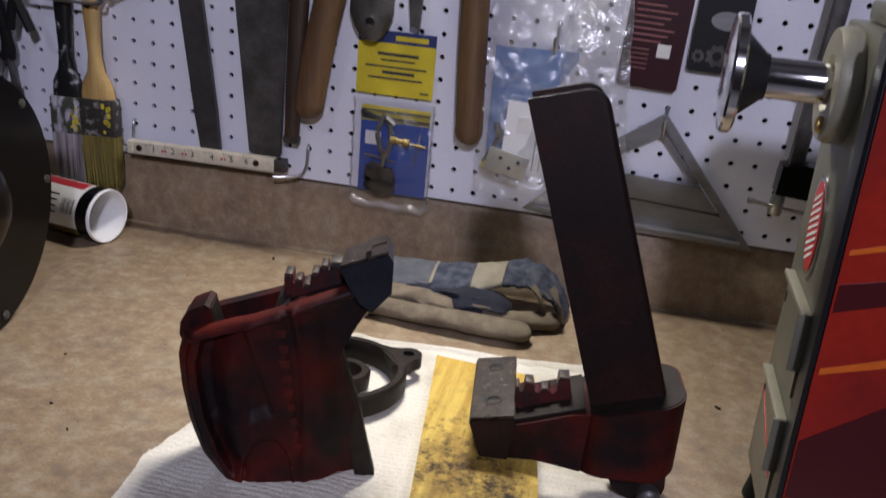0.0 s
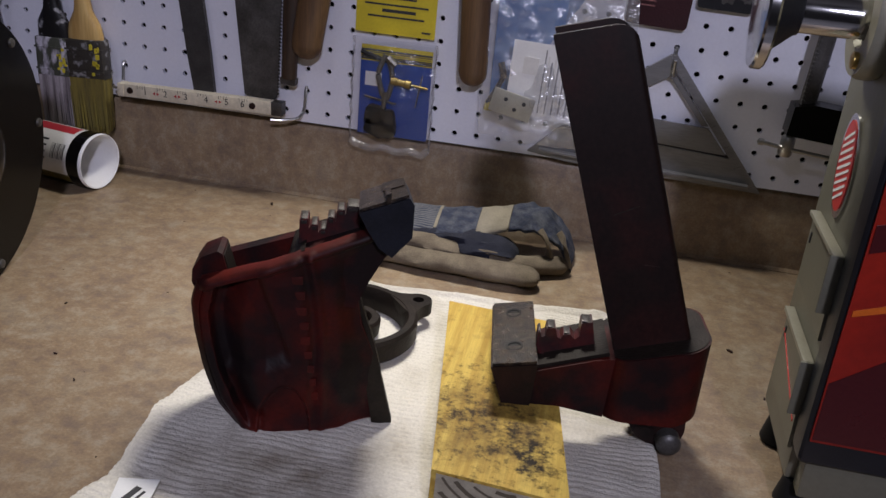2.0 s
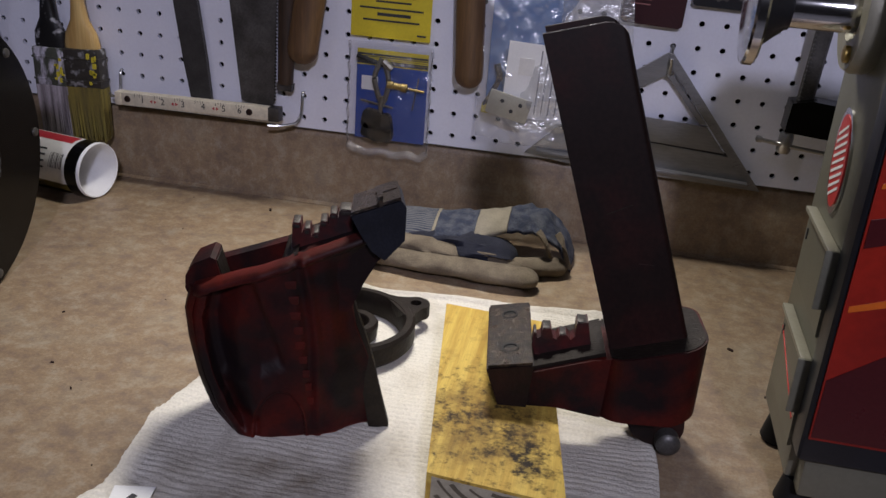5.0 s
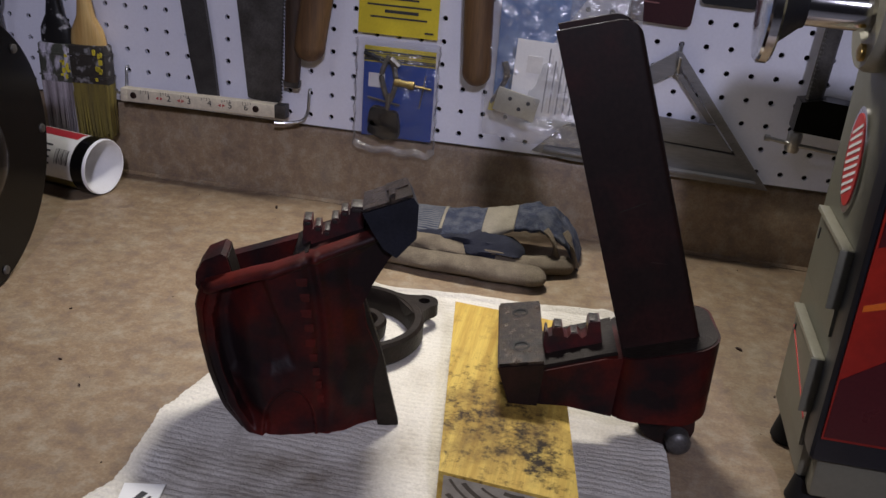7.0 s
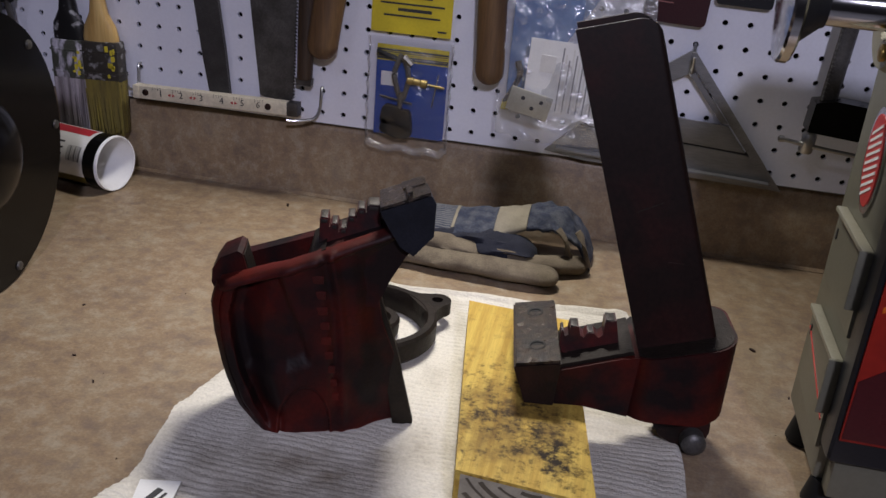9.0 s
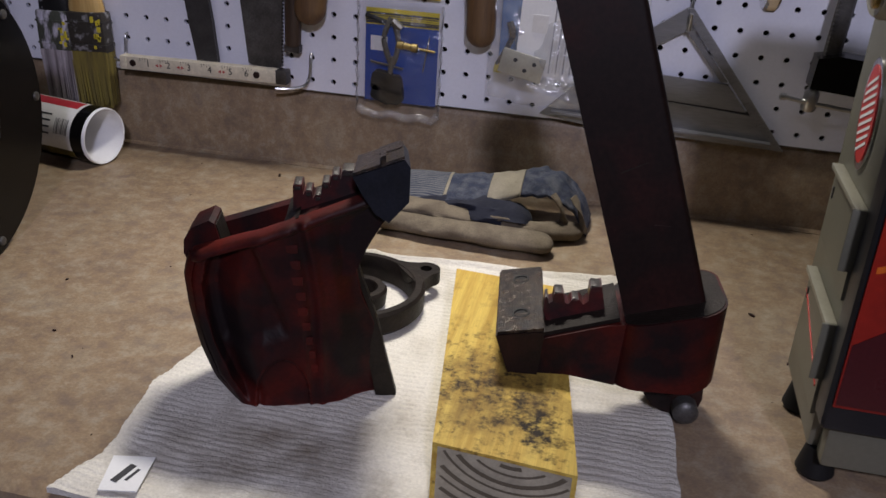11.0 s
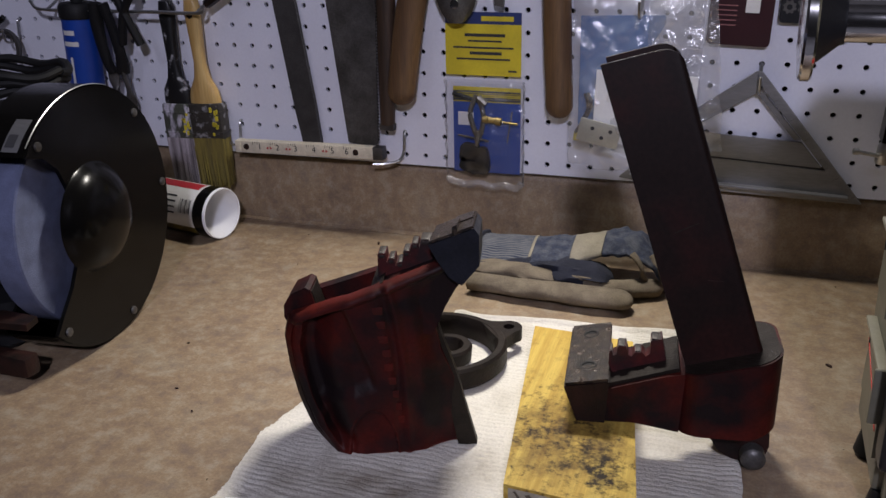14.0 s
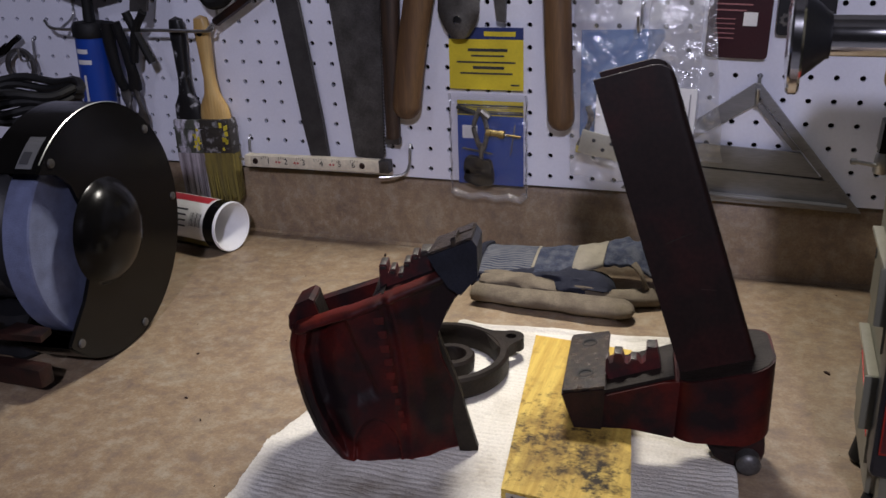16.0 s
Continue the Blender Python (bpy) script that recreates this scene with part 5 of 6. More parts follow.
def wall_tools():
    brush("paintbrush", "dark-handled paintbrush with paint-stained grey bristles hanging on the rail", -0.489, 0.292, SPLASHED_HANDLE, BRISTLE_GREY, -1.2, 0.0205, SPLASHED)
    brush("paintbrush", "pale wooden-handled paintbrush with stiff olive bristles hanging on the rail", -0.452, 0.294, PALE_WOOD, BRISTLE_OLIVE, -2.7, 0.0225, FERRULE)
    # blue tube
    t = thing("pump_tube", "blue hand pump tube with black cap hanging on the rail", "pump")
    m = pose(-0.619, -0.030, 0.166, 0, 1.5, 0)
    part("tube", lathe([(0, 0), (0.0215, 0), (0.0220, 0.002), (0.0220, 0.106), (0.020, 0.108), (0, 0.108)], m, 32), TUBE_BLUE, t)
    part("cap", lathe([(0.0235, 0.100), (0.0240, 0.102), (0.0240, 0.114), (0.021, 0.119), (0.008, 0.120), (0.007, 0.150), (0.012, 0.153), (0.012, 0.160), (0, 0.162)], m, 32), BLACK_RUBBER, t, "black rubber cap")
    part("pump_handle", sweep(smooth_path([(-0.046, 0, 0.166), (-0.024, 0, 0.160), (0.0, 0, 0.156), (0.024, 0, 0.160), (0.046, 0, 0.166)], 5), [(0.010, 0.010)] * 21, 12), BLACK_RUBBER, t, "black pump handle").matrix_world = m
    for k, (w, z) in enumerate(((0.022, 0.066), (0.016, 0.080))):
        part("print_bar", lathe([(0.0223, z), (0.0223, z + 0.006)], m, 10, a0=270 - 28, a1=270 + 28 - 10 * k), CAN_LABEL, t)
    part("print_bar", lathe([(0.0223, 0.014), (0.0223, 0.052)], m, 4, a0=262, a1=272), CAN_LABEL, t)
    # pliers
    t = thing("pliers", "dark-handled steel pliers hanging on the rail", "pliers")
    for sgn in (-1, 1):
        pts = smooth_path([(-0.574 + sgn * 0.006, -0.040, 0.286), (-0.573 + sgn * 0.011, -0.036, 0.255), (-0.571 + sgn * 0.012, -0.030, 0.215), (-0.570 + sgn * 0.008, -0.026, 0.196)], 5)
        part("grip", sweep(pts, [(0.0085, 0.0065)] * len(pts), 12), BLACK_RUBBER, t, "black rubber grip")
        pts = smooth_path([(-0.570 + sgn * 0.008, -0.026, 0.200), (-0.568 + sgn * 0.010, -0.024, 0.170), (-0.565 + sgn * 0.006, -0.022, 0.140), (-0.560 - sgn * 0.003, -0.022, 0.118)], 5)
        part("steel_jaw", sweep(pts, [(0.0075, 0.004)] * len(pts), 10), GREY_STEEL, t)
    # a dark bundle of small tools behind the rail
    t = thing("snips", "black handled snips hanging on the rail", "snips")
    for k, (x0, x1) in enumerate(((-0.545, -0.520), (-0.518, -0.548))):
        part("snip_handle", sweep(smooth_path([(x0, -0.046, 0.300), ((x0 + x1) / 2 - 0.004, -0.042, 0.275), (x1, -0.038, 0.235)], 5), 0.0055, 10), BLACK_RUBBER, t)
    part("snip_blade", prism([(-0.540, 0.300), (-0.515, 0.300), (-0.505, 0.345), (-0.530, 0.350)], -0.044, -0.038), GREY_STEEL, t, bevel=0.001)
    t = thing("hacksaw_grip", "black pistol-grip tool hanging diagonally above the brushes", "saw")
    part("frame_bar", sweep([(-0.425, -0.026, 0.286), (-0.385, -0.026, 0.310), (-0.330, -0.024, 0.345)], [(0.008, 0.006)] * 3, 8), DARK_IRON, t)
    part("grip", sweep(smooth_path([(-0.440, -0.030, 0.330), (-0.425, -0.032, 0.312), (-0.405, -0.032, 0.318), (-0.395, -0.030, 0.345)], 5), 0.010, 10), BLACK_RUBBER, t)
    t = thing("spring_clip", "small black and steel clips hanging on a wire hook", "clip")
    for x, z in ((-0.748, 0.262), (-0.772, 0.250)):
        part("clip_jaw", sweep(smooth_path([(x, -0.02, z), (x - 0.012, -0.022, z - 0.008), (x - 0.030, -0.024, z - 0.022), (x - 0.05, -0.024, z - 0.028)], 5), 0.0042, 8), BLACK_PAINT, t)
    part("clip_ring", lathe([(0.020, -0.003), (0.025, -0.003), (0.025, 0.003), (0.020, 0.003), (0.020, -0.003)], pose(-0.752, -0.022, 0.222, 90, 0, 0), 28), GREY_STEEL, t)
    peg_hook(-0.7366, 0.2584, 0.035)
    # file
    t = thing("flat_file", "dark flat steel file hanging on the pegboard", "file")
    m = pose(-0.300, -0.012, 0.112, 0, 8.3, 0) @ pose(0, 0, 0, 0, -16.6, 0)
    part("blade", prism([(-0.0125, 0.0), (0.0125, 0.0), (0.0145, 0.05), (0.0150, 0.24), (-0.0150, 0.24), (-0.0145, 0.05)], -0.003, 0.003, m), FILE_STEEL, t, bevel=0.0007)
    part("tang", prism([(-0.007, 0.24), (0.007, 0.24), (0.003, 0.30), (-0.003, 0.30)], -0.002, 0.002, m), FILE_STEEL, t)
    # saw blade
    t = thing("hand_saw", "worn grey steel saw blade with fine teeth hanging point down", "saw")
    m = pose(0, -0.014, 0)
    part("blade", prism([(-0.250, 0.121), (-0.246, 0.119), (-0.2135, 0.117), (-0.2105, 0.121), (-0.2035, 0.400), (-0.282, 0.400)], -0.0012, 0.0012, m), GREY_STEEL, t, "worn saw blade")
    bm = bmesh.new()
    for k in range(64):
        z = 0.124 + 0.004 * k
        u = -0.2105 + 0.007 * (z - 0.121) / 0.279
        prism([(u - 0.0008, z), (u - 0.0008, z + 0.004), (u + 0.0026, z + 0.0010)], -0.0010, 0.0010, m, bm)
    part("saw_teeth", bm, GREY_STEEL, t, kind="stuff")
    # narrow dark tool and two wooden handles
    t = thing("rasp", "narrow dark wooden-handled rasp hanging on the pegboard", "rasp")
    part("handle", sweep(smooth_path([(-0.188, -0.020, 0.420), (-0.190, -0.020, 0.312), (-0.193, -0.019, 0.220), (-0.195, -0.018, 0.147)], 6), [(0.0135 - 0.00025 * i, 0.008) for i in range(19)], 14, up=(0, 1, 0)), DARK_WOOD, t)
    part("tip", prism([(-0.2045, 0.1475), (-0.2035, 0.1400), (-0.1865, 0.1395), (-0.1855, 0.1475)], -0.0225, -0.0130), GREY_STEEL, t, "worn metal tip", bevel=0.0012)
    t = thing("hammer", "old hammer with smooth brown wooden handle hanging head up", "hammer", "hammers on the pegboard")
    pth = smooth_path([(-0.128, -0.028, 0.430), (-0.146, -0.027, 0.340), (-0.160, -0.026, 0.270), (-0.170, -0.026, 0.205), (-0.172, -0.026, 0.188), (-0.173, -0.026, 0.173)], 14)
    part("handle", sweep(pth, round_end(pth, 0.0178, 0.013), 18, up=(0, 1, 0)), OLD_WOOD, t, "brown wooden handle")
    part("head", box((-0.170, -0.045, 0.430), (-0.080, -0.012, 0.460)), GREY_STEEL, t, bevel=0.006)
    t = thing("hammer", "hammer with straight brown wooden handle hanging beside the plastic bag", "hammer", "hammers on the pegboard")
    pth = smooth_path([(0.010, -0.028, 0.440), (0.011, -0.027, 0.340), (0.014, -0.026, 0.250), (0.017, -0.026, 0.200), (0.0175, -0.026, 0.183), (0.0178, -0.026, 0.168)], 14)
    part("handle", sweep(pth, round_end(pth, 0.0158, 0.012), 18, up=(0, 1, 0)), OLD_WOOD, t, "brown wooden handle")
    part("head", box((-0.035, -0.045, 0.440), (0.055, -0.012, 0.468)), GREY_STEEL, t, bevel=0.006)
    # round worn metal tool above the yellow card
    t = thing("tin_snips", "worn grey metal tool head hanging above the yellow card", "tool")
    part("head", sweep(smooth_path([(-0.104, -0.020, 0.272), (-0.104, -0.022, 0.285), (-0.104, -0.022, 0.305), (-0.103, -0.022, 0.335), (-0.100, -0.022, 0.39)], 5), [(0.010 + 0.0018 * min(i, 9), 0.009) for i in range(21)], 18, up=(0, 1, 0), wobble=0.1), GREY_STEEL, t)
    part("rivet", lathe([(0.006, 0), (0.005, 0.003), (0, 0.004)], pose(-0.103, -0.030, 0.292, 90, 0, 0), 14), CHROME, t)
    part("second_blade", prism([(-0.074, 0.400), (-0.060, 0.290), (-0.050, 0.288), (-0.046, 0.400)], -0.020, -0.014), GREY_STEEL, t, bevel=0.001)


def carded_tool():
    t = thing("carded_tool", "yellow and blue card with small cutter tool in a clear bag", "packaged tool")
    y = -0.0105
    card = part("yellow_card", box((-0.1215, y, 0.2095), (-0.0310, y + 0.0008, 0.268)), YELLOW_CARD, t)
    part("header", box((-0.1215, y, 0.268), (-0.0310, y + 0.0008, 0.2815)), NAVY_CARD, t, "navy card header")
    part("header_mark", box((-0.078, y - 0.0004, 0.2715), (-0.040, y - 0.0001, 0.2770)), YELLOW_CARD, t)
    for k, (a, b, z) in enumerate(((-0.098, -0.050, 0.254), (-0.094, -0.054, 0.248), (-0.112, -0.040, 0.2405), (-0.092, -0.054, 0.2335), (-0.108, -0.044, 0.2275), (-0.046, -0.036, 0.2145))):
        part("print_bar", box((a, y - 0.0004, z), (b, y - 0.0001, z + (0.0034 if k in (0, 3) else 0.0020))), INK, card)
    part("blue_card", box((-0.1130, y, 0.0930), (-0.0310, y + 0.0008, 0.1780)), BLUE_CARD, t)
    part("yellow_band", box((-0.1130, y, 0.1782), (-0.0310, y + 0.0008, 0.1960)), YELLOW_CARD, t)
    for k in range(5):
        part("band_line", box((-0.1130, y - 0.0003, 0.1795 + 0.0030 * k), (-0.0312, y - 0.0001, 0.1800 + 0.0022 + 0.0026 * k - 0.0008 * k)), INK, t)
    part("white_box", box((-0.107, y - 0.0004, 0.150), (-0.088, y - 0.0001, 0.166)), WHITE_PAPER, t)
    part("cutter_frame", sweep(smooth_path([(-0.083, y - 0.006, 0.188), (-0.0895, y - 0.008, 0.170), (-0.0885, y - 0.008, 0.158), (-0.080, y - 0.008, 0.138), (-0.074, y - 0.008, 0.156), (-0.0745, y - 0.008, 0.170), (-0.080, y - 0.007, 0.184)], 5), [(0.0020, 0.003)] * 31, 10), CUTTER_STEEL, t, "dull metal cutter frame")
    part("cutter_screw", lathe([(0, 0), (0.0046, 0), (0.0046, 0.006), (0.0038, 0.007), (0.0038, 0.015), (0.0048, 0.016), (0.0048, 0.022), (0.0014, 0.023), (0.0014, 0.042), (0, 0.042)], pose(-0.074, y - 0.009, 0.1605, 0, 96, 0), 14), OLD_BRASS, t, "brass adjusting screw")
    part("cutter_shank", sweep([(-0.081, y - 0.008, 0.146), (-0.0815, y - 0.008, 0.130), (-0.084, y - 0.006, 0.120)], [(0.0032, 0.003), (0.0026, 0.003), (0.0018, 0.002)], 10), CUTTER_STEEL, t)
    for a, b, r in (((-0.112, y - 0.004, 0.1885), (-0.078, y - 0.006, 0.1800), 0.0026), ((-0.106, y - 0.004, 0.1385), (-0.068, y - 0.006, 0.1335), 0.0013), ((-0.040, y - 0.004, 0.170), (-0.046, y - 0.004, 0.132), 0.0008), ((-0.080, y - 0.009, 0.186), (-0.070, y - 0.009, 0.178), 0.0040)):
        part("cutter_rod", sweep([a, b], r, 8), CUTTER_STEEL if r != 0.0026 else BLACK_RUBBER, t)
    for dx, z, w, hh, a in ((-0.091, 0.1180, 0.024, 0.022, 8), (-0.079, 0.1120, 0.022, 0.026, -10), (-0.090, 0.1035, 0.026, 0.018, 20), (-0.076, 0.1010, 0.018, 0.016, 0)):
        part("cutter_body", prism(rounded(w, hh, 0.006, 4), -0.010, -0.001, pose(dx, y, z, 0, a, 0)), BLACK_RUBBER, t, "black rubber cutter body", bevel=0.002)
    bag = bmesh.new()
    nx, nz = 16, 26
    grid = [[bag.verts.new((-0.1215 + 0.0965 * i / nx, y - 0.004 - 0.010 * math.sin(math.pi * i / nx) * math.sin(math.pi * min(1, j / nz * 1.1)) ** 0.5 - 0.002 * noise.noise((i * 0.7, j * 0.7, 2)), 0.0790 + 0.126 * j / nz - 0.004 * math.sin(i * 0.8) * (j < 2))) for i in range(nx + 1)] for j in range(nz + 1)]
    for a, b in zip(grid, grid[1:]):
        for i in range(nx):
            bag.faces.new((a[i], a[i + 1], b[i + 1], b[i]))
    part("clear_bag", bag, BLISTER, t, "crinkled clear plastic bag", sharp=180)
    part("bag_roll", sweep([(-0.119 + 0.0066 * k, y - 0.008, 0.0800 + 0.0016 * math.sin(k * 1.3) + (0.006 if k in (0, 14) else 0)) for k in range(15)], 0.0042, 10, wobble=0.5), OLD_FILM, t, "rolled yellowed end of the bag")
    for x in (-0.1205, -0.0262):
        part("bag_edge", sweep([(x + 0.0008 * math.sin(k * 2.1), y - 0.005, 0.084 + 0.0086 * k) for k in range(15)], 0.0016, 8, wobble=0.5), OLD_FILM, t)


def film_sheet(x0, x1, z0, z1, y, amp, seed, sag=0.0, bulge=0.0):
    bm = bmesh.new()
    nx, nz = 40, 48
    g = []
    for j in range(nz + 1):
        row = []
        for i in range(nx + 1):
            x, z = x0 + (x1 - x0) * i / nx, z0 + (z1 - z0) * j / nz
            x += sag * (0.5 - j / nz) * (i / nx)
            d = amp * (noise.noise((x * 26 + seed, z * 26, 1)) + 0.55 * noise.noise((x * 70, z * 70 + seed, 2)) + 0.25 * abs(noise.noise((x * 150, z * 150, seed))))
            edge = 0.0025 * noise.noise((x * 40, z * 40, 9))
            row.append(bm.verts.new((x + edge, y - abs(d) - bulge * (1 - j / nz) * math.sin(math.pi * min(1.0, 0.12 + 0.76 * i / nx)), z + edge)))
        g.append(row)
    for a, b in zip(g, g[1:]):
        for i in range(nx):
            bm.faces.new((a[i], a[i + 1], b[i + 1], b[i]))
    return bm


def plastic_bag():
    t = thing("parts_bag", "clear crinkled plastic bag with blue card, white leaflet and metal clip", "plastic bag")
    y = -0.010
    part("blue_card", prism([(0.036, 0.150), (0.050, 0.146), (0.128, 0.274), (0.126, 0.282), (0.036, 0.280)], y, y + 0.0008), LIGHT_BLUE, t, "light blue card")
    m = pose(0.092, y - 0.030, 0.186, 0, 2, 0)
    sheet = part("leaflet", box((-0.033, 0, -0.040), (0.074, 0.0006, 0.040), m), WHITE_PAPER, t, "white printed leaflet")
    part("leaflet_box", box((-0.020, -0.0004, 0.006), (-0.004, -0.0001, 0.024), m), CAN_LABEL, t)
    for k in range(19):
        part("print_bar", box((0.002 + 0.0036 * k, -0.0004, -0.034), (0.0035 + 0.0036 * k, -0.0001, 0.034 - 0.006 * (k % 3)), m), CAN_LABEL if k % 2 else INK_GREY, sheet)
    m = pose(0.066, y - 0.034, 0.158, 0, 12, 0)
    clip = part("metal_clip", box((-0.023, -0.001, -0.013), (0.023, 0.001, 0.013), m), PLATE_METAL, t, "stamped metal plate", bevel=0.0006)
    for u, z in ((-0.008, 0.004), (0.004, -0.004), (0.012, 0.005)):
        part("plate_hole", lathe([(0, 0), (0.0022, 0), (0.0022, 0.0005), (0, 0.0005)], m @ pose(u, -0.001, z, 90, 0, 0), 12), INK, clip)
    part("cord_grip", sweep(smooth_path([(0.046, y - 0.004, 0.196), (0.050, y - 0.006, 0.182), (0.044, y - 0.006, 0.166), (0.036, y - 0.005, 0.150)], 5), [(0.0045, 0.003)] * 16, 8), BLACK_RUBBER, t)
    part("yellow_tip", lathe([(0, 0), (0.005, 0), (0.004, 0.010), (0, 0.011)], pose(0.037, y - 0.005, 0.142), 12), YELLOW_CARD, t)
    part("bag_front", film_sheet(0.030, 0.168, 0.118, 0.352, y - 0.012, 0.009, 3, 0.0, 0.022), FILM, t, "crinkled clear film", sharp=180)
    part("bag_side", film_sheet(0.110, 0.186, 0.138, 0.350, y - 0.005, 0.006, 8, 0.02), FILM, t, "crinkled clear film", sharp=180)
    part("barcode_slip", box((0.122, y - 0.0035, 0.318), (0.150, y - 0.0030, 0.336)), WHITE_PAPER, t)
    peg_hook(0.1016, 0.3092, 0.035)


def cards():
    t = thing("maroon_package", "dark maroon printed package hanging on the pegboard", "package")
    m = pose(0.2035, -0.010, 0.305, 0, 2, 0)
    part("card", prism(rounded(0.0640, 0.104, 0.005, 4), -0.002, 0.002, m), MAROON_CARD, t, bevel=0.0006)
    part("code_square", box((0.004, -0.0024, -0.018), (0.018, -0.0021, -0.004), m), CAN_LABEL, t)
    for k in range(7):
        part("print_bar", box((-0.025, -0.0024, 0.034 - 0.0062 * k), (0.006 + 0.012 * ((k * 5) % 3) / 2, -0.0021, 0.0355 - 0.0062 * k), m), PINK_INK, t)
    for k in range(5):
        part("print_bar", box((-0.024, -0.0024, -0.012 - 0.005 * k), (-0.004, -0.0021, -0.0108 - 0.005 * k), m), PINK_INK, t)
    t = thing("black_package", "black package with grey gear picture hanging on the pegboard", "package")
    m = pose(0.2690, -0.010, 0.325, 0, 1, 0)
    part("card", prism(rounded(0.0560, 0.096, 0.004, 4), -0.002, 0.002, m), BLACK_CARD, t, bevel=0.0006)
    part("logo_oval", prism([(0.0165 * math.cos(2 * math.pi * k / 28) + 0.004, 0.0095 * math.sin(2 * math.pi * k / 28) + 0.006) for k in range(28)], -0.0025, -0.0021, m), ALU, t)
    for cx, cz, r in ((0.0, -0.030, 0.012), (0.020, -0.032, 0.007), (-0.019, -0.032, 0.007)):
        part("printed_gear", prism([((r if (k // 2) % 2 else r * 0.8) * math.cos(2 * math.pi * k / 32) + cx, (r if (k // 2) % 2 else r * 0.8) * math.sin(2 * math.pi * k / 32) + cz) for k in range(32)], -0.0025, -0.0021, m), GREY_STEEL, t)
        part("gear_eye", prism([(r * 0.4 * math.cos(2 * math.pi * k / 16) + cx, r * 0.4 * math.sin(2 * math.pi * k / 16) + cz) for k in range(16)], -0.0029, -0.0025, m), BLACK_CARD, t)


def speed_square():
    t = thing("speed_square", "grey aluminium speed square hanging on the pegboard", "square")
    y0, y1 = -0.013, -0.0085
    # base fence, hypotenuse edges and web, laid out from the corner points
    part("fence", prism([(0.086, 0.1005), (0.130, 0.0945), (0.344, 0.0895), (0.310, 0.1235), (0.222, 0.1285), (0.118, 0.1330)], y0, y1), ALU, t, bevel=0.0006)
    part("inner_rail", prism([(0.130, 0.1345), (0.300, 0.1265), (0.277, 0.1530), (0.152, 0.1590)], y0 + 0.001, y1), ALU, t, bevel=0.0005)
    part("slot_shadow", prism([(0.118, 0.1325), (0.308, 0.1235), (0.304, 0.1270), (0.122, 0.1350)], y0 + 0.0025, y1), FILE_STEEL, t)
    edge = part("long_edge", prism([(0.3440, 0.0900), (0.3280, 0.0960), (0.2330, 0.2090), (0.2245, 0.2270), (0.2310, 0.2260)], y0 - 0.0015, y1), ALU, t, bevel=0.0006)
    part("inner_edge", prism([(0.2330, 0.2050), (0.2760, 0.1560), (0.2690, 0.1555), (0.2285, 0.2020)], y0 + 0.0006, y1), ALU, t, bevel=0.0004)
    part("short_edge", prism([(0.2245, 0.2270), (0.2300, 0.2060), (0.1530, 0.1560), (0.1300, 0.1580)], y0, y1), ALU, t, bevel=0.0006)
    part("lip", box((0.095, y0 - 0.010, 0.1015), (0.325, y0 - 0.0003, 0.1050), pose(0, 0, 0, 0, 2.2, 0) @ pose(0, 0, 0.0065)), ALU, t, "raised base lip", bevel=0.0008)
    for k in range(30):
        a = (0.344 + (0.2245 - 0.344) * (k + 2) / 34, 0.090 + (0.226 - 0.090) * (k + 2) / 34)
        part("scale_mark", prism([(a[0] - 0.001, a[1]), (a[0] - 0.0006, a[1] + 0.0004), (a[0] - (0.008 if k % 5 == 0 else 0.005), a[1] - 0.0036), (a[0] - (0.0084 if k % 5 == 0 else 0.0054), a[1] - 0.0040)], y0 - 0.0018, y0 - 0.0014), FILE_STEEL, edge)
    peg_hook(0.2286, 0.2330, 0.020)


def bar_clamp():
    t = thing("screw_clamp", "black and steel screw clamp hanging on the pegboard", "clamp")
    part("bar", sweep([(0.3655, -0.030, 0.190), (0.369, -0.032, 0.262), (0.374, -0.032, 0.350), (0.376, -0.032, 0.40)], [(0.0085, 0.0045)] * 4, 8, up=(0, 1, 0)), GREY_STEEL, t, "notched steel bar")
    bm = bmesh.new()
    for k in range(34):
        prism([(0.3585 + 0.00006 * k * 3, 0.196 + 0.0044 * k), (0.3620 + 0.00006 * k * 3, 0.1968 + 0.0044 * k), (0.3585 + 0.00006 * k * 3, 0.1984 + 0.0044 * k)], -0.0365, -0.0285, None, bm)
    part("bar_notches", bm, GREY_STEEL, t, kind="stuff")
    part("sliding_head", prism([(0.350, 0.166), (0.352, 0.196), (0.372, 0.200), (0.420, 0.196), (0.424, 0.172), (0.400, 0.162)], -0.046, -0.016), BLACK_PAINT, t, "black cast sliding head", bevel=0.004, segs=3)
    part("screw_boss", lathe([(0.006, 0), (0.0075, 0.003), (0.0075, 0.018), (0.006, 0.022), (0, 0.022)], pose(0.354, -0.036, 0.142, 0, 4, 0), 16), ZINC, t)
    part("tommy_bar", sweep([(0.328, -0.040, 0.1545), (0.356, -0.040, 0.1505), (0.418, -0.036, 0.1440)], 0.0022, 8), ZINC, t)
    part("bar_knob", lathe([(0, -0.004), (0.0036, -0.0025), (0.0036, 0.0025), (0, 0.004)], pose(0.328, -0.040, 0.1545, 0, 90, 0), 12), ZINC, t)


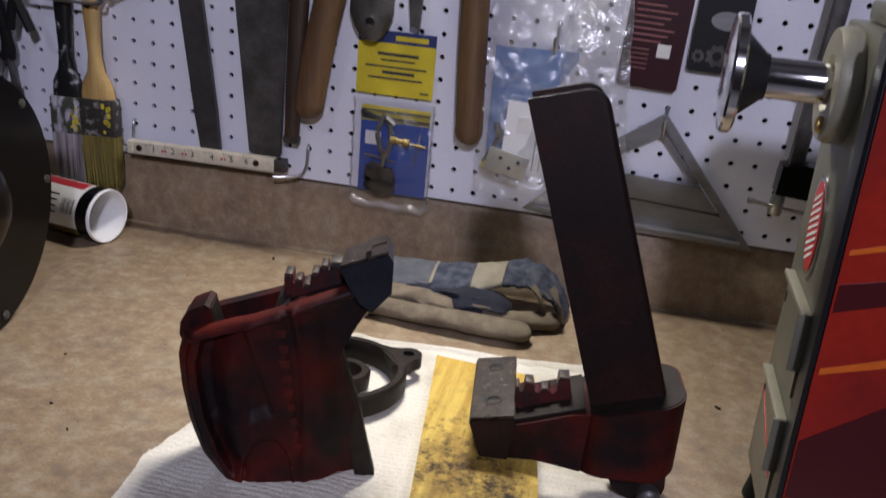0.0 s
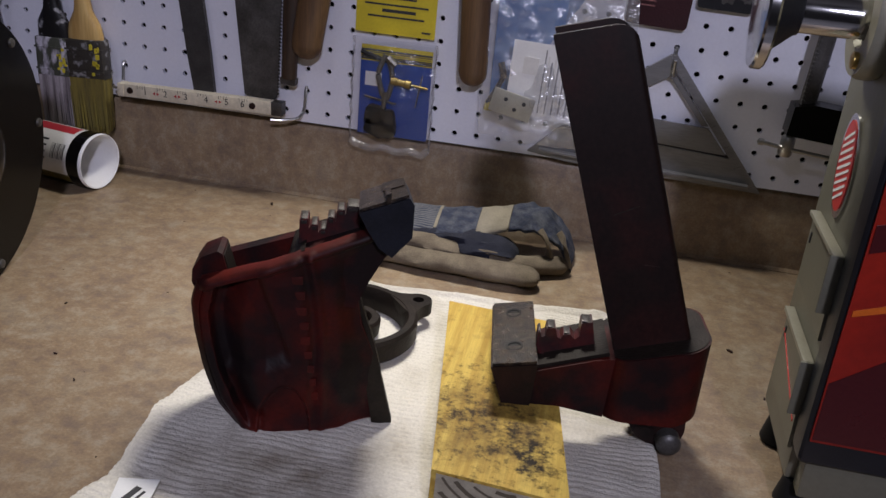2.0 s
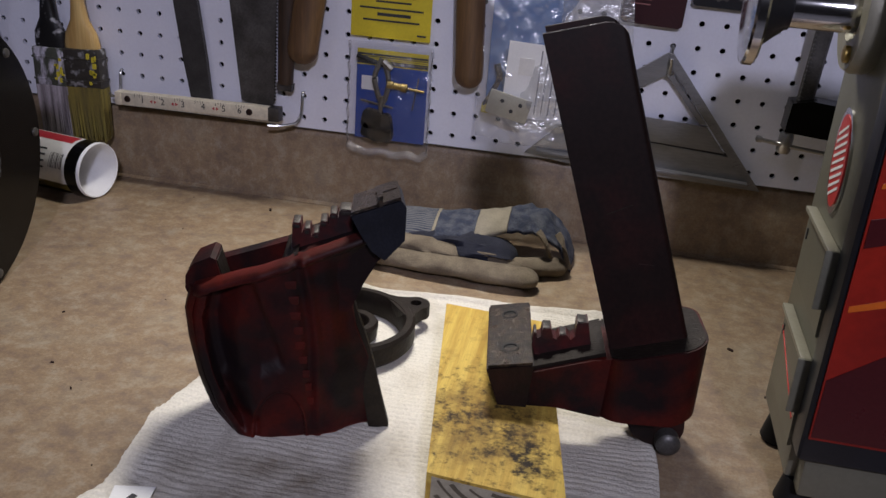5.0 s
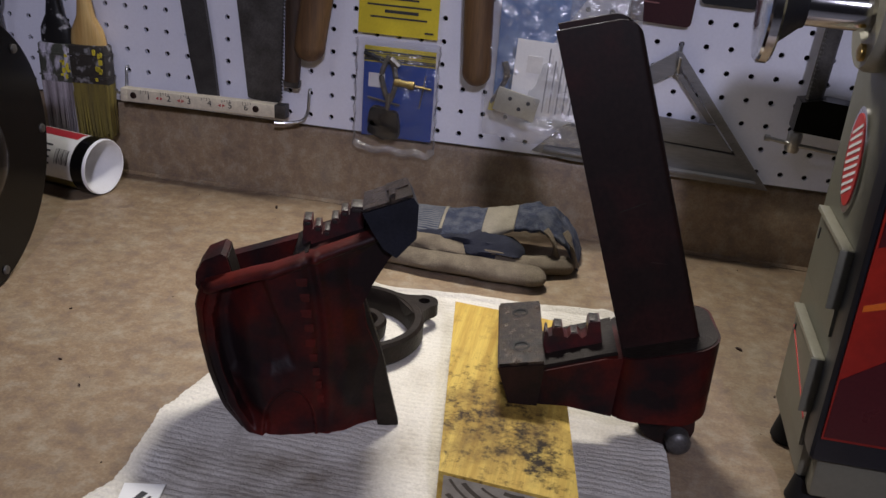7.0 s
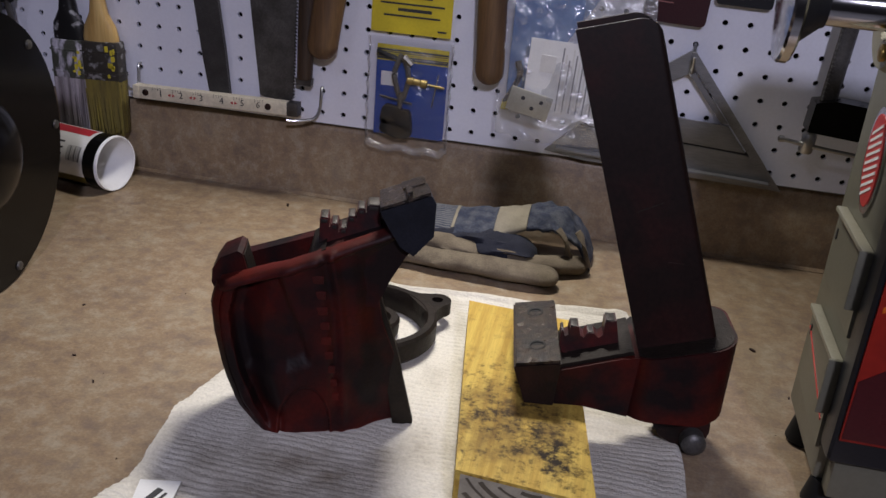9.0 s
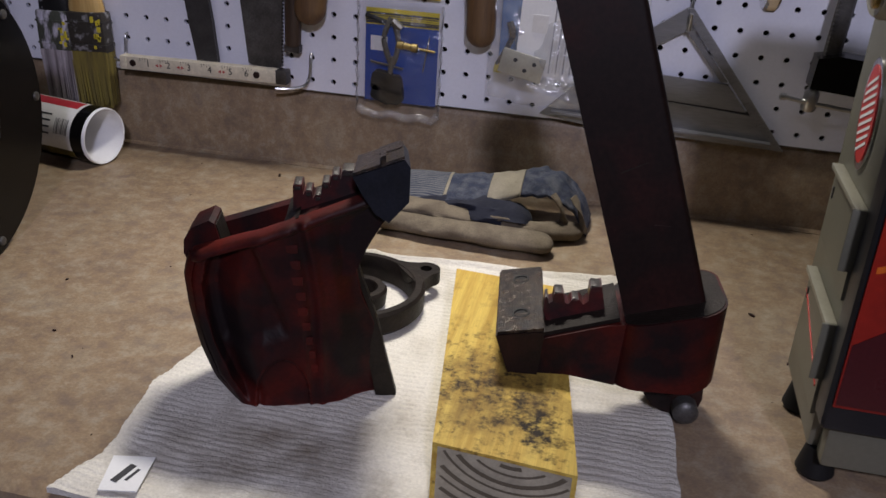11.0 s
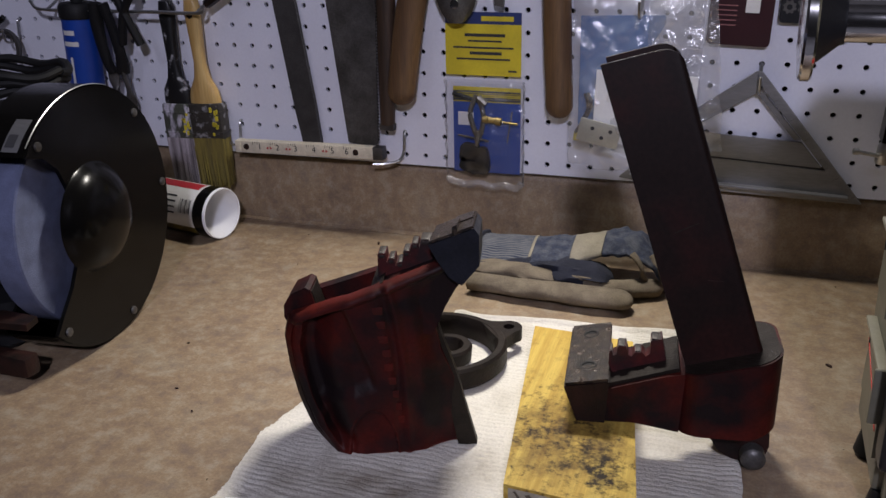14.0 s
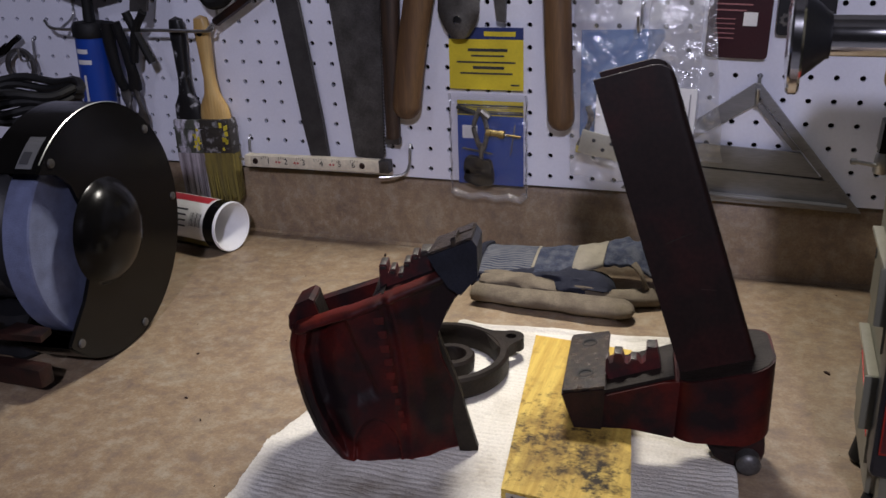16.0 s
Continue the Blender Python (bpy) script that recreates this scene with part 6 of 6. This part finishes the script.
def stain_mat(base, name, color, scale, lo, hi, center, radius):
    """The base material with dark blotches, oily stains and painted shade, gathered round one place."""
    m = base.copy()
    m.name = name
    nt = m.node_tree
    b = nt.nodes["Principled BSDF"]
    src = b.inputs["Base Color"].links[0].from_socket
    tc, n = nt.nodes.new("ShaderNodeTexCoord"), nt.nodes.new("ShaderNodeTexNoise")
    n.inputs["Scale"].default_value, n.inputs["Detail"].default_value, n.inputs["Roughness"].default_value = scale, 9, 0.68
    nt.links.new(tc.outputs["Object"], n.inputs["Vector"])
    sub = nt.nodes.new("ShaderNodeVectorMath")
    sub.operation = "DISTANCE"
    sub.inputs[1].default_value = center
    nt.links.new(tc.outputs["Object"], sub.inputs[0])
    near = nt.nodes.new("ShaderNodeMapRange")
    near.inputs["From Min"].default_value, near.inputs["From Max"].default_value = 0.0, radius
    near.inputs["To Min"].default_value, near.inputs["To Max"].default_value = 0.20, -0.10
    nt.links.new(sub.outputs["Value"], near.inputs["Value"])
    add = nt.nodes.new("ShaderNodeMath")
    nt.links.new(n.outputs["Fac"], add.inputs[0])
    nt.links.new(near.outputs[0], add.inputs[1])
    ramp = nt.nodes.new("ShaderNodeMapRange")
    ramp.inputs["From Min"].default_value, ramp.inputs["From Max"].default_value = lo, hi
    nt.links.new(add.outputs[0], ramp.inputs["Value"])
    mx = nt.nodes.new("ShaderNodeMix")
    mx.data_type = "RGBA"
    mx.inputs["B"].default_value = (*color, 1)
    nt.links.new(ramp.outputs[0], mx.inputs["Factor"])
    nt.links.new(src, mx.inputs["A"])
    nt.links.new(mx.outputs["Result"], b.inputs["Base Color"])
    return m


def edge_wear(m, color):
    """Brighter red along raised edges of a casting: rim highlights painted into the colour."""
    nt = m.node_tree
    b = nt.nodes["Principled BSDF"]
    src = b.inputs["Base Color"].links[0].from_socket
    geo, r, mx = nt.nodes.new("ShaderNodeNewGeometry"), nt.nodes.new("ShaderNodeMapRange"), nt.nodes.new("ShaderNodeMix")
    r.inputs["From Min"].default_value, r.inputs["From Max"].default_value, r.inputs["To Max"].default_value = 0.53, 0.62, 0.4
    nt.links.new(geo.outputs["Pointiness"], r.inputs["Value"])
    mx.data_type = "RGBA"
    mx.inputs["B"].default_value = (*color, 1)
    nt.links.new(r.outputs[0], mx.inputs["Factor"])
    nt.links.new(src, mx.inputs["A"])
    nt.links.new(mx.outputs["Result"], b.inputs["Base Color"])


def striped(base, name, color, scale):
    """The base cloth with woven stripes."""
    m = base.copy()
    m.name = name
    nt = m.node_tree
    b = nt.nodes["Principled BSDF"]
    src = b.inputs["Base Color"].links[0].from_socket
    tc, w, r, mx = nt.nodes.new("ShaderNodeTexCoord"), nt.nodes.new("ShaderNodeTexWave"), nt.nodes.new("ShaderNodeMapRange"), nt.nodes.new("ShaderNodeMix")
    w.inputs["Scale"].default_value, w.inputs["Distortion"].default_value = scale, 0.6
    w.bands_direction = "Y"
    nt.links.new(tc.outputs["Object"], w.inputs["Vector"])
    r.inputs["From Min"].default_value, r.inputs["From Max"].default_value = 0.55, 0.75
    nt.links.new(w.outputs["Fac"], r.inputs["Value"])
    mx.data_type = "RGBA"
    mx.inputs["B"].default_value = (*color, 1)
    nt.links.new(r.outputs[0], mx.inputs["Factor"])
    nt.links.new(src, mx.inputs["A"])
    nt.links.new(mx.outputs["Result"], b.inputs["Base Color"])
    return m


def ribbed(m, scale, strength):
    """Adds wavy woven ribs to a cloth's relief."""
    nt = m.node_tree
    b = nt.nodes["Principled BSDF"]
    old = b.inputs["Normal"].links[0].from_socket
    tc, w, bp = nt.nodes.new("ShaderNodeTexCoord"), nt.nodes.new("ShaderNodeTexWave"), nt.nodes.new("ShaderNodeBump")
    w.inputs["Scale"].default_value, w.inputs["Distortion"].default_value, w.inputs["Detail"].default_value, w.inputs["Detail Scale"].default_value = scale, 7.0, 3.0, 0.5
    w.bands_direction = "Y"
    nt.links.new(tc.outputs["Object"], w.inputs["Vector"])
    bp.inputs["Strength"].default_value, bp.inputs["Distance"].default_value = strength, 0.0022
    nt.links.new(w.outputs["Fac"], bp.inputs["Height"])
    nt.links.new(old, bp.inputs["Normal"])
    nt.links.new(bp.outputs[0], b.inputs["Normal"])
    return m


PINE_STAINED = stain_mat(PINE, "oil_stained_pine", (0.120, 0.066, 0.020), 32, 0.44, 0.74, (0.134, -0.478, 0.05), 0.075)
PINE_STAINED = stain_mat(PINE_STAINED, "oil_stained_pine", (0.016, 0.009, 0.004), 85, 0.56, 0.70, (0.152, -0.515, 0.05), 0.050)
PINE_STAINED = stain_mat(PINE_STAINED, "oil_stained_pine", (0.045, 0.026, 0.010), 150, 0.62, 0.80, (0.115, -0.480, 0.05), 0.17)
END_WOOD = mat("sawn_end_wood", (0.44, 0.39, 0.29), 0.8, vary=0.25, scale=60)
END_RING = mat("growth_ring_wood", (0.13, 0.105, 0.070), 0.8, vary=0.2)
# Dirt stains, plus the vise jaw's cast shade painted into the cloth colour.
TERRY_STAIN_SHADE = stain_mat(TERRY, "stained_shaded_terry", (0.22, 0.180, 0.130), 26, 0.50, 0.86, (-0.010, -0.530, 0.0), 0.13)
ribbed(TERRY_STAIN_SHADE, 130, 0.10)
STRIPES = striped(DENIM, "striped_cuff_cloth", (0.125, 0.125, 0.13), 90)
PLATE_METAL = mat("pale_stamped_metal", (0.42, 0.41, 0.36), 0.4, 0.4, vary=0.2, scale=50)
INK_GREY = mat("grey_print_ink", (0.30, 0.30, 0.32), 0.6)
RED_GRIMED = stain_mat(RED_PAINT, "grimed_red_paint", (0.0085, 0.0050, 0.0062), 24, 0.50, 0.78, (-0.060, -0.480, 0.055), 0.095)
edge_wear(RED_GRIMED, (0.20, 0.022, 0.013))
RED_DARK = mat("dark_worn_red_paint", (0.085, 0.012, 0.011), 0.4, vary=0.4, scale=60, second=(0.022, 0.010, 0.011))
PINK_INK = mat("pale_maroon_ink", (0.30, 0.12, 0.12), 0.6)

def debris():
    """Small chips and specks scattered on the counter."""
    rng = random.Random(11)
    bm = bmesh.new()
    places = [(0.313, -0.223, 0.0045), (-0.203, -0.045, 0.004), (0.335, -0.30, 0.002), (-0.24, -0.43, 0.002), (-0.205, -0.46, 0.002), (-0.28, -0.35, 0.002)]
    places += [(rng.uniform(-0.33, 0.33), rng.uniform(-0.58, -0.03), rng.uniform(0.0006, 0.0011)) for _ in range(20)]
    for x, y, r in places:
        if -0.13 < x < 0.25 and y < -0.19:
            continue
        a = rng.uniform(0, 3.1)
        prism([(r * math.cos(a + t_) * rng.uniform(0.7, 1.2), 0.45 * r * math.sin(a + t_) * rng.uniform(0.7, 1.2)) for t_ in (0, 1, 2, 3, 4.2, 5.2)], 0.0002, 0.0002 + min(0.0012, r * 0.4), pose(x, y, 0, 0, 0, rng.uniform(0, 180)), bm, axes="uzv")
    ob = part("metal_chips", bm, DARK_IRON, kind="stuff")
    tagged(ob, "dark metal chips and specks scattered on the counter", "debris")


cloth()
debris()
pine_block()
vise_body()
vise_slide()
ring_bracket()
gloves()
canister()
grinder()
power_cord()
machine()
folding_rule()
long_hook()
tool_rail()
wall_tools()
carded_tool()
plastic_bag()
cards()
speed_square()
bar_clamp()
